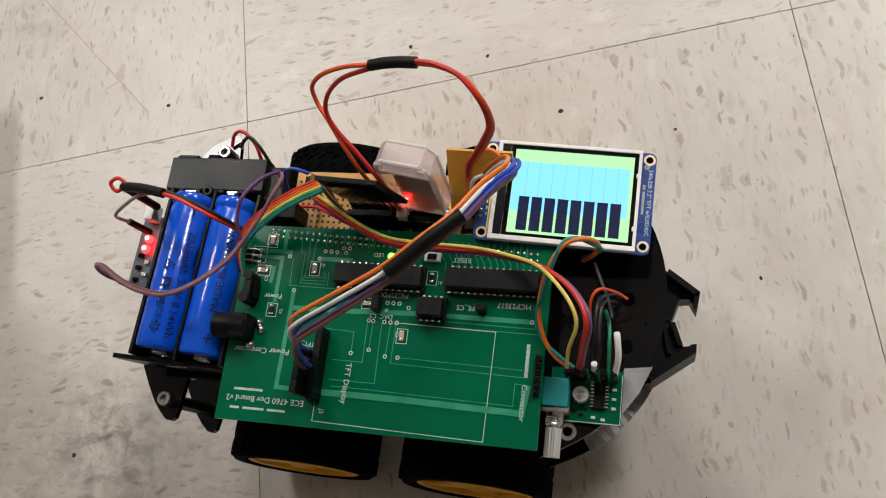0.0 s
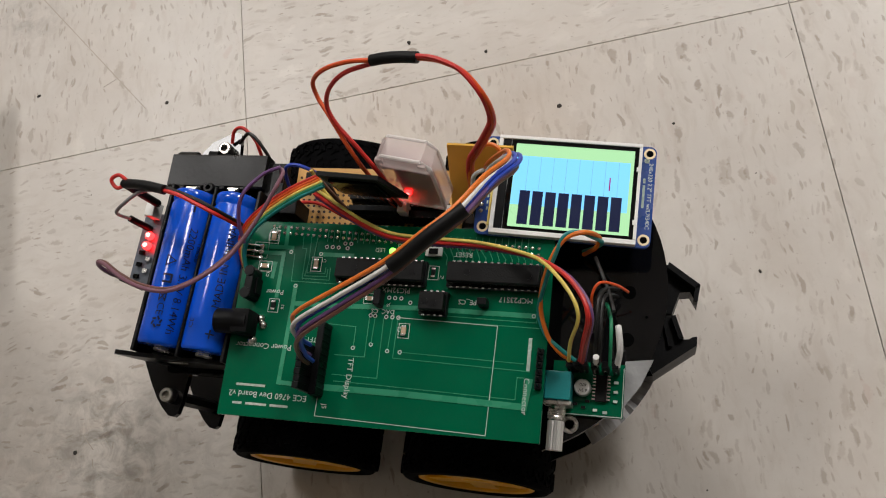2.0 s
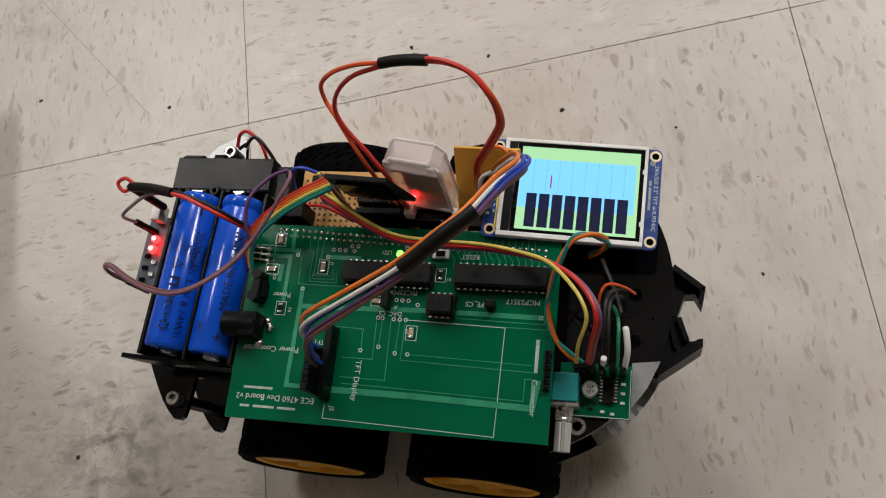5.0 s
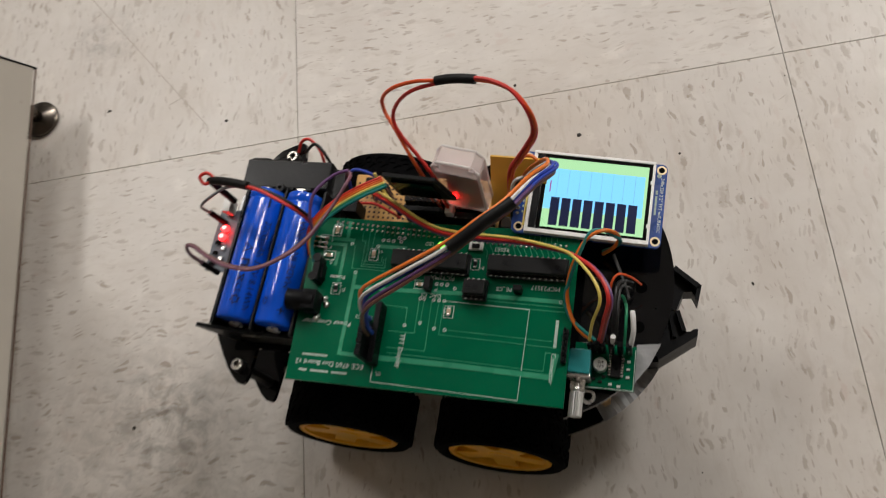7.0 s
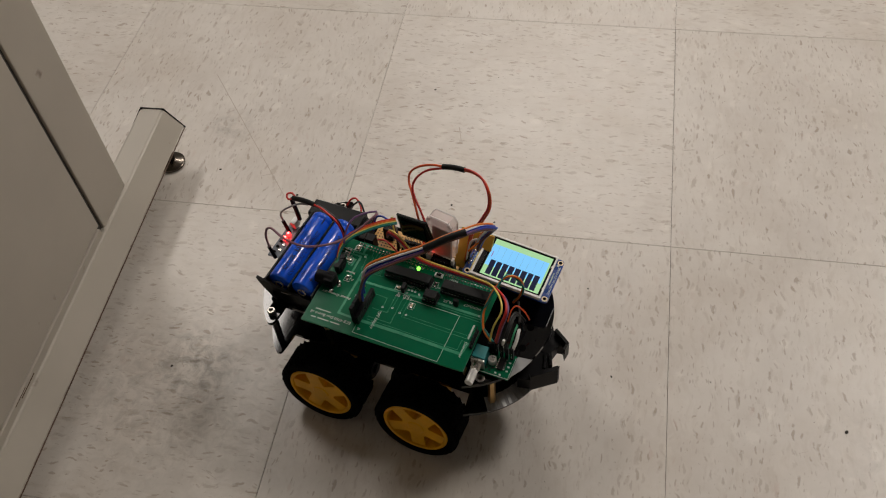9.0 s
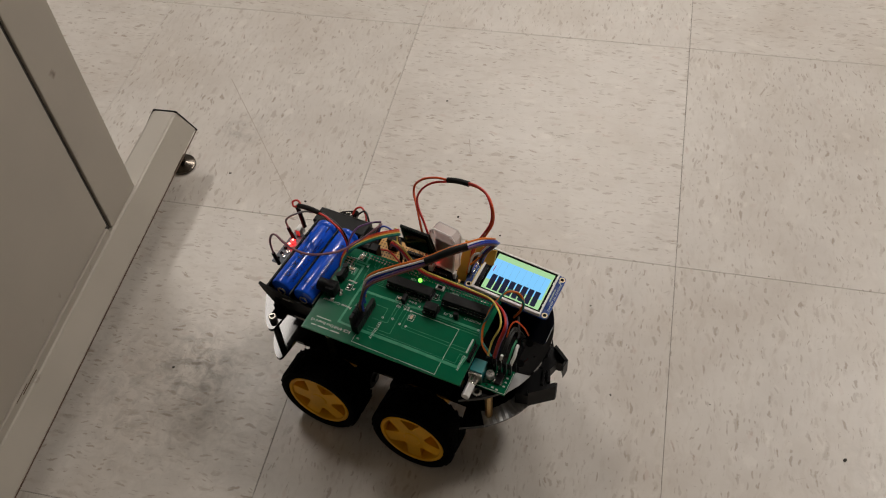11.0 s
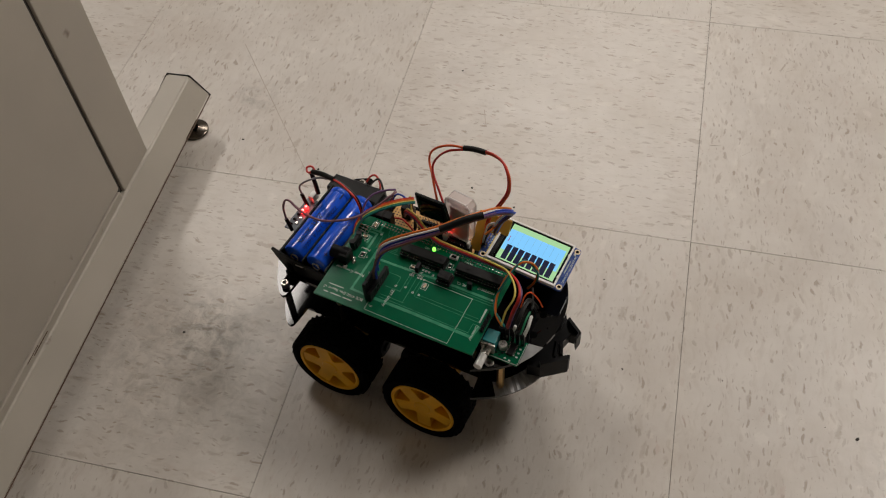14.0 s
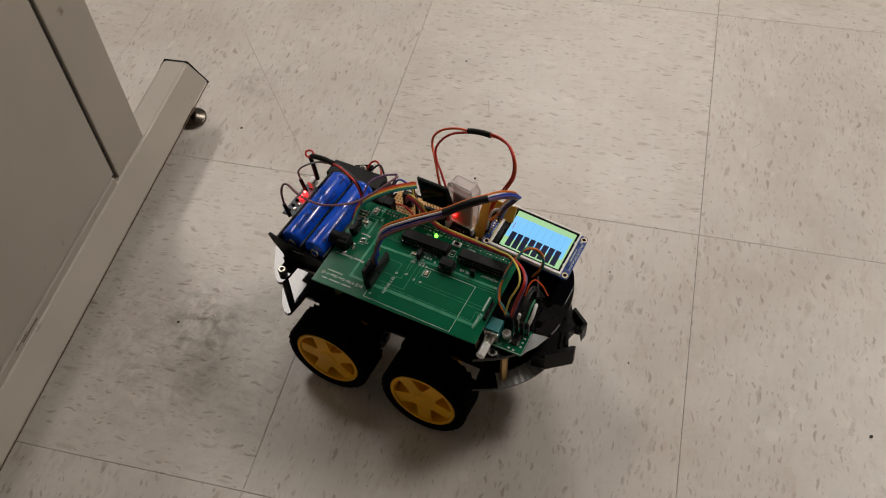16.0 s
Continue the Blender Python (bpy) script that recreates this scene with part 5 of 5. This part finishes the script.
    # long mauve wire over the cells
    cable("sensor_cable", "long mauve wire arching over the batteries", [
        ("mauve_wire", v["mauve"], 0.8, [(-113.5, 15.5, 106), (-113.5, 15.4, 118), (-110.5, 16, 128), (-105, 15, 131.6), (-95, 9.6, 134), (-83, 5.2, 136.4), (-71, 4.6, 137), (-60, 11, 135), (-50.5, 22, 132), (-41.6, 37, 133), (-36, 48.5, 134.6), (-36, 55, 131), (-40, 59, 125), (-44, 58, 114)]),
        ("purple_wire", v["purple"], 0.75, [(-38, 58, 130), (-46, 55.5, 128), (-53, 47, 128), (-55, 38, 124), (-54, 30, 118)]),
        ("brown_wire", v["brown"], 0.7, [(-114.2, 16.3, 106), (-114.4, 16.2, 118), (-111.4, 16.9, 127), (-105.5, 16, 130.4), (-95.5, 10.8, 133), (-83.4, 6.4, 135.4), (-71, 5.8, 136), (-60.6, 12, 134), (-51.4, 23, 131), (-43, 37, 131)])])
    cable("sensor_lead", "grey lead bent down to a black plug", [
        ("grey_wire", v["grey"], 0.75, [(-92, 48, 128), (-99, 46.5, 128), (-106, 42.5, 126), (-111.5, 40.5, 122), (-115.5, 41.0, 115), (-115.5, 42.0, 107)])])
    cable("battery_lead", "red and black battery lead in a black sleeve", [
        ("red_wire", v["red"], 0.8, [(-104, 50.5, 128), (-109, 53.5, 129), (-112.5, 51.5, 128.5), (-110, 48.6, 127), (-104, 49.5, 128), (-82, 45.5, 132.5), (-70, 41, 133), (-61.6, 37.6, 131), (-58, 37, 121), (-58, 37, 110)]),
        ("black_wire", v["black"], 0.8, [(-104, 50.8, 127), (-96, 49.5, 130), (-82, 46.8, 131.8), (-69, 42.4, 132.2), (-60.6, 38.8, 130), (-57, 38, 120), (-57, 38, 110)]),
        ("sleeve", M_SHRINK, 2.0, [(-107.0, 50.6, 127), (-101, 49.8, 128.8), (-94, 48.6, 130.6), (-85, 46.6, 132)]),
        ("plug_sleeve", M_SHRINK, 1.7, [(-110, 52.0, 124), (-107.5, 51, 114), (-106, 50.5, 103)])])
    # harness along the far edge of the board
    hr = [(-30, 54, 110), (-26.5, 51.5, 118), (-14, 43.5, 124), (-3, 38, 121), (8.5, 34.5, 118.5), (26, 33.5, 118), (41.7, 33, 118), (55, 30.5, 120.5), (66.4, 26.5, 125), (76, 20, 129), (82.5, 12, 131), (84.7, 5, 129.6), (83, -1.5, 121), (81.4, -6.2, 109)]
    ylw = hr[:9] + [(74, 20.5, 128), (80.5, 12.5, 129.5), (82.6, 6, 127), (79.6, -0.6, 119), (77.2, -6.4, 108)]
    cable("signal_harness", "red, yellow and purple wires lying across the board", [
        ("red_wire", v["red"], 0.85, hr), ("yellow_wire", v["yellow"], 0.7, shifted(ylw, 0.9, 1.3, 0.9, 0.25)[:-1] + [ylw[-1]]), ("purple_wire", v["purple"], 0.75, shifted(hr, 0.6, -1.2, -0.9, 0.1)), ("crimson_wire", v["darkred"], 0.7, shifted(hr, 0.8, 0.6, -0.9, -0.1))])
    og = [(78.5, -6.2, 107), (73.5, -3.6, 109.5), (69.0, 2, 110.5), (66.2, 11, 113.6), (67.0, 19, 119.5), (70.0, 26.4, 126), (74.7, 32.6, 130.8), (80.5, 35.4, 131), (85.0, 36.2, 127), (86.4, 36.4, 120), (84, 36.8, 108), (79, 37.4, 97)]
    cable("speaker_lead", "orange and green wires twisted into a loop", [
        ("orange_wire", v["orange"], 0.85, og), ("green_wire", v["teal"], 0.8, [(x + 1.1 * math.cos(1.3 * i), y + 1.1 * math.sin(1.3 * i), z + 0.9 * math.sin(1.3 * i + 1)) for i, (x, y, z) in enumerate(og)])])
    cable("amplifier_leads", "black, green and white leads into the amplifier plugs", [
        ("black_wire", v["black"], 0.9, [(86.6, -7, 108), (87, 2, 114), (86.8, 11, 116), (87.5, 18, 114), (90, 22, 106), (93, 24, 98)]),
        ("grey_wire", v["black"], 0.8, [(88, -7, 108), (88.4, 1, 114), (88.2, 10, 115), (88.8, 17, 113), (91, 20, 104), (93, 21, 98)]),
        ("white_sleeve", v["white"], 1.15, [(86.8, -7.2, 106), (87.2, -5, 112)]),
        ("green_wire", v["green"], 0.7, [(92, -7, 107), (92, 2, 112), (91.6, 9, 111), (90, 15, 104), (89, 18, 97)]),
        ("white_wire", v["white"], 1.2, [(94.6, -7, 107), (95.4, -2, 111), (94.8, 4, 113), (94.4, 6.5, 112)]),
        ("red_wire", v["vermilion"], 0.55, [(84.6, 10, 112), (84.8, 17, 117), (87.5, 21, 118), (93, 21.5, 113), (97, 21, 106)]),
        ("black_wire", v["black"], 0.8, [(84, 34.5, 104), (89.5, 21.5, 108), (92.5, 12, 112)])])
    cable("display_leads", "orange and white wires looping to the display pins", [
        ("orange_wire", v["orange"], 0.8, [(36, 50, 112), (36.8, 58, 124), (37.8, 63, 130), (41.3, 66, 134), (47, 66, 136), (49.5, 62.5, 134), (44, 56.5, 128), (39, 50.5, 124)]),
        ("white_wire", v["white"], 0.8, [(37, 50, 110), (37.8, 54, 122), (39.5, 57.5, 128), (46, 59.5, 131), (52, 61, 138)]),
        ("black_wire", v["black"], 1.6, [(38, 46, 104), (37.5, 54, 116), (40, 60, 122), (43, 61, 122)])])
    cable("jumper_wires", "short blue, yellow and red wires on the prototyping board", [
        ("blue_wire", v["blue"], 0.75, [(-44, 58, 106), (-43, 63, 115), (-38, 64, 118), (-30, 62, 116), (-26, 60, 108)]),
        ("yellow_wire", v["yellow"], 0.7, [(-25, 57, 130), (-22, 52, 122), (-16, 46, 119), (-6, 39.5, 118.5), (6, 34.5, 117)]),
        ("red_wire", v["red"], 0.7, [(-40, 54, 101), (-30, 52, 105), (-18, 47, 102)]),
        ("brown_wire", v["brown"], 0.9, [(-26, 58, 128), (-21, 53, 118), (-18, 50, 104)]),
        ("black_wire", v["black"], 1.0, [(-28, 62, 104), (-26, 60, 112), (-22, 56, 118), (-20, 52, 112), (-19, 49, 101)])])
    cable("tail_wires", "red and black wires curling behind the tail", [
        ("red_wire", v["red"], 0.8, [(-82, 84, 92.6), (-80, 88.5, 96), (-75, 89, 98), (-69, 84, 96), (-66, 77, 92), (-64, 72, 84)]),
        ("black_wire", v["black"], 0.8, [(-78, 84, 93), (-71, 86, 99), (-65, 81, 97), (-61, 74, 90), (-60, 68, 84)])])


battery_holder()
cell(-90.0, [("2200mAh 3.7V 8.14Wh", 4.7, 7.4, 13.7, -90), ("18650", 3.4, 11.6, 27, -90), ("CE", 4.2, 1.6, 1, -90), ("I", 9.0, 5.6, 45.5, 0)], True)
cell(-70.2, [("MADE IN CHINA", 4.6, 5.6, 21, 90), ("+", 7.5, 5.6, -7, 0), ("CE", 3.4, -3.0, -3, 90)])
circuit_board()
MARK = display_module()
amplifier()
perfboard()
radio_board()
clear_case()
sensor_board()
wires()
for build in floor_later:
    build()


def motions():
    """The marker on the display steps from column to column."""
    rows, t = [(0.0, 26.4), (0.93, 26.4)], 0.98
    for k in range(8, 0, -1):
        x = -18.1 + 4.862 * k
        rows += [(t, x), (t + 0.585, x)]
        t += 0.635
    rows += [(t, -18.1), (16.0, -18.1)]
    walk(MARK, [(t, pose(x / 1000, 0, 0)) for t, x in rows])


motions()
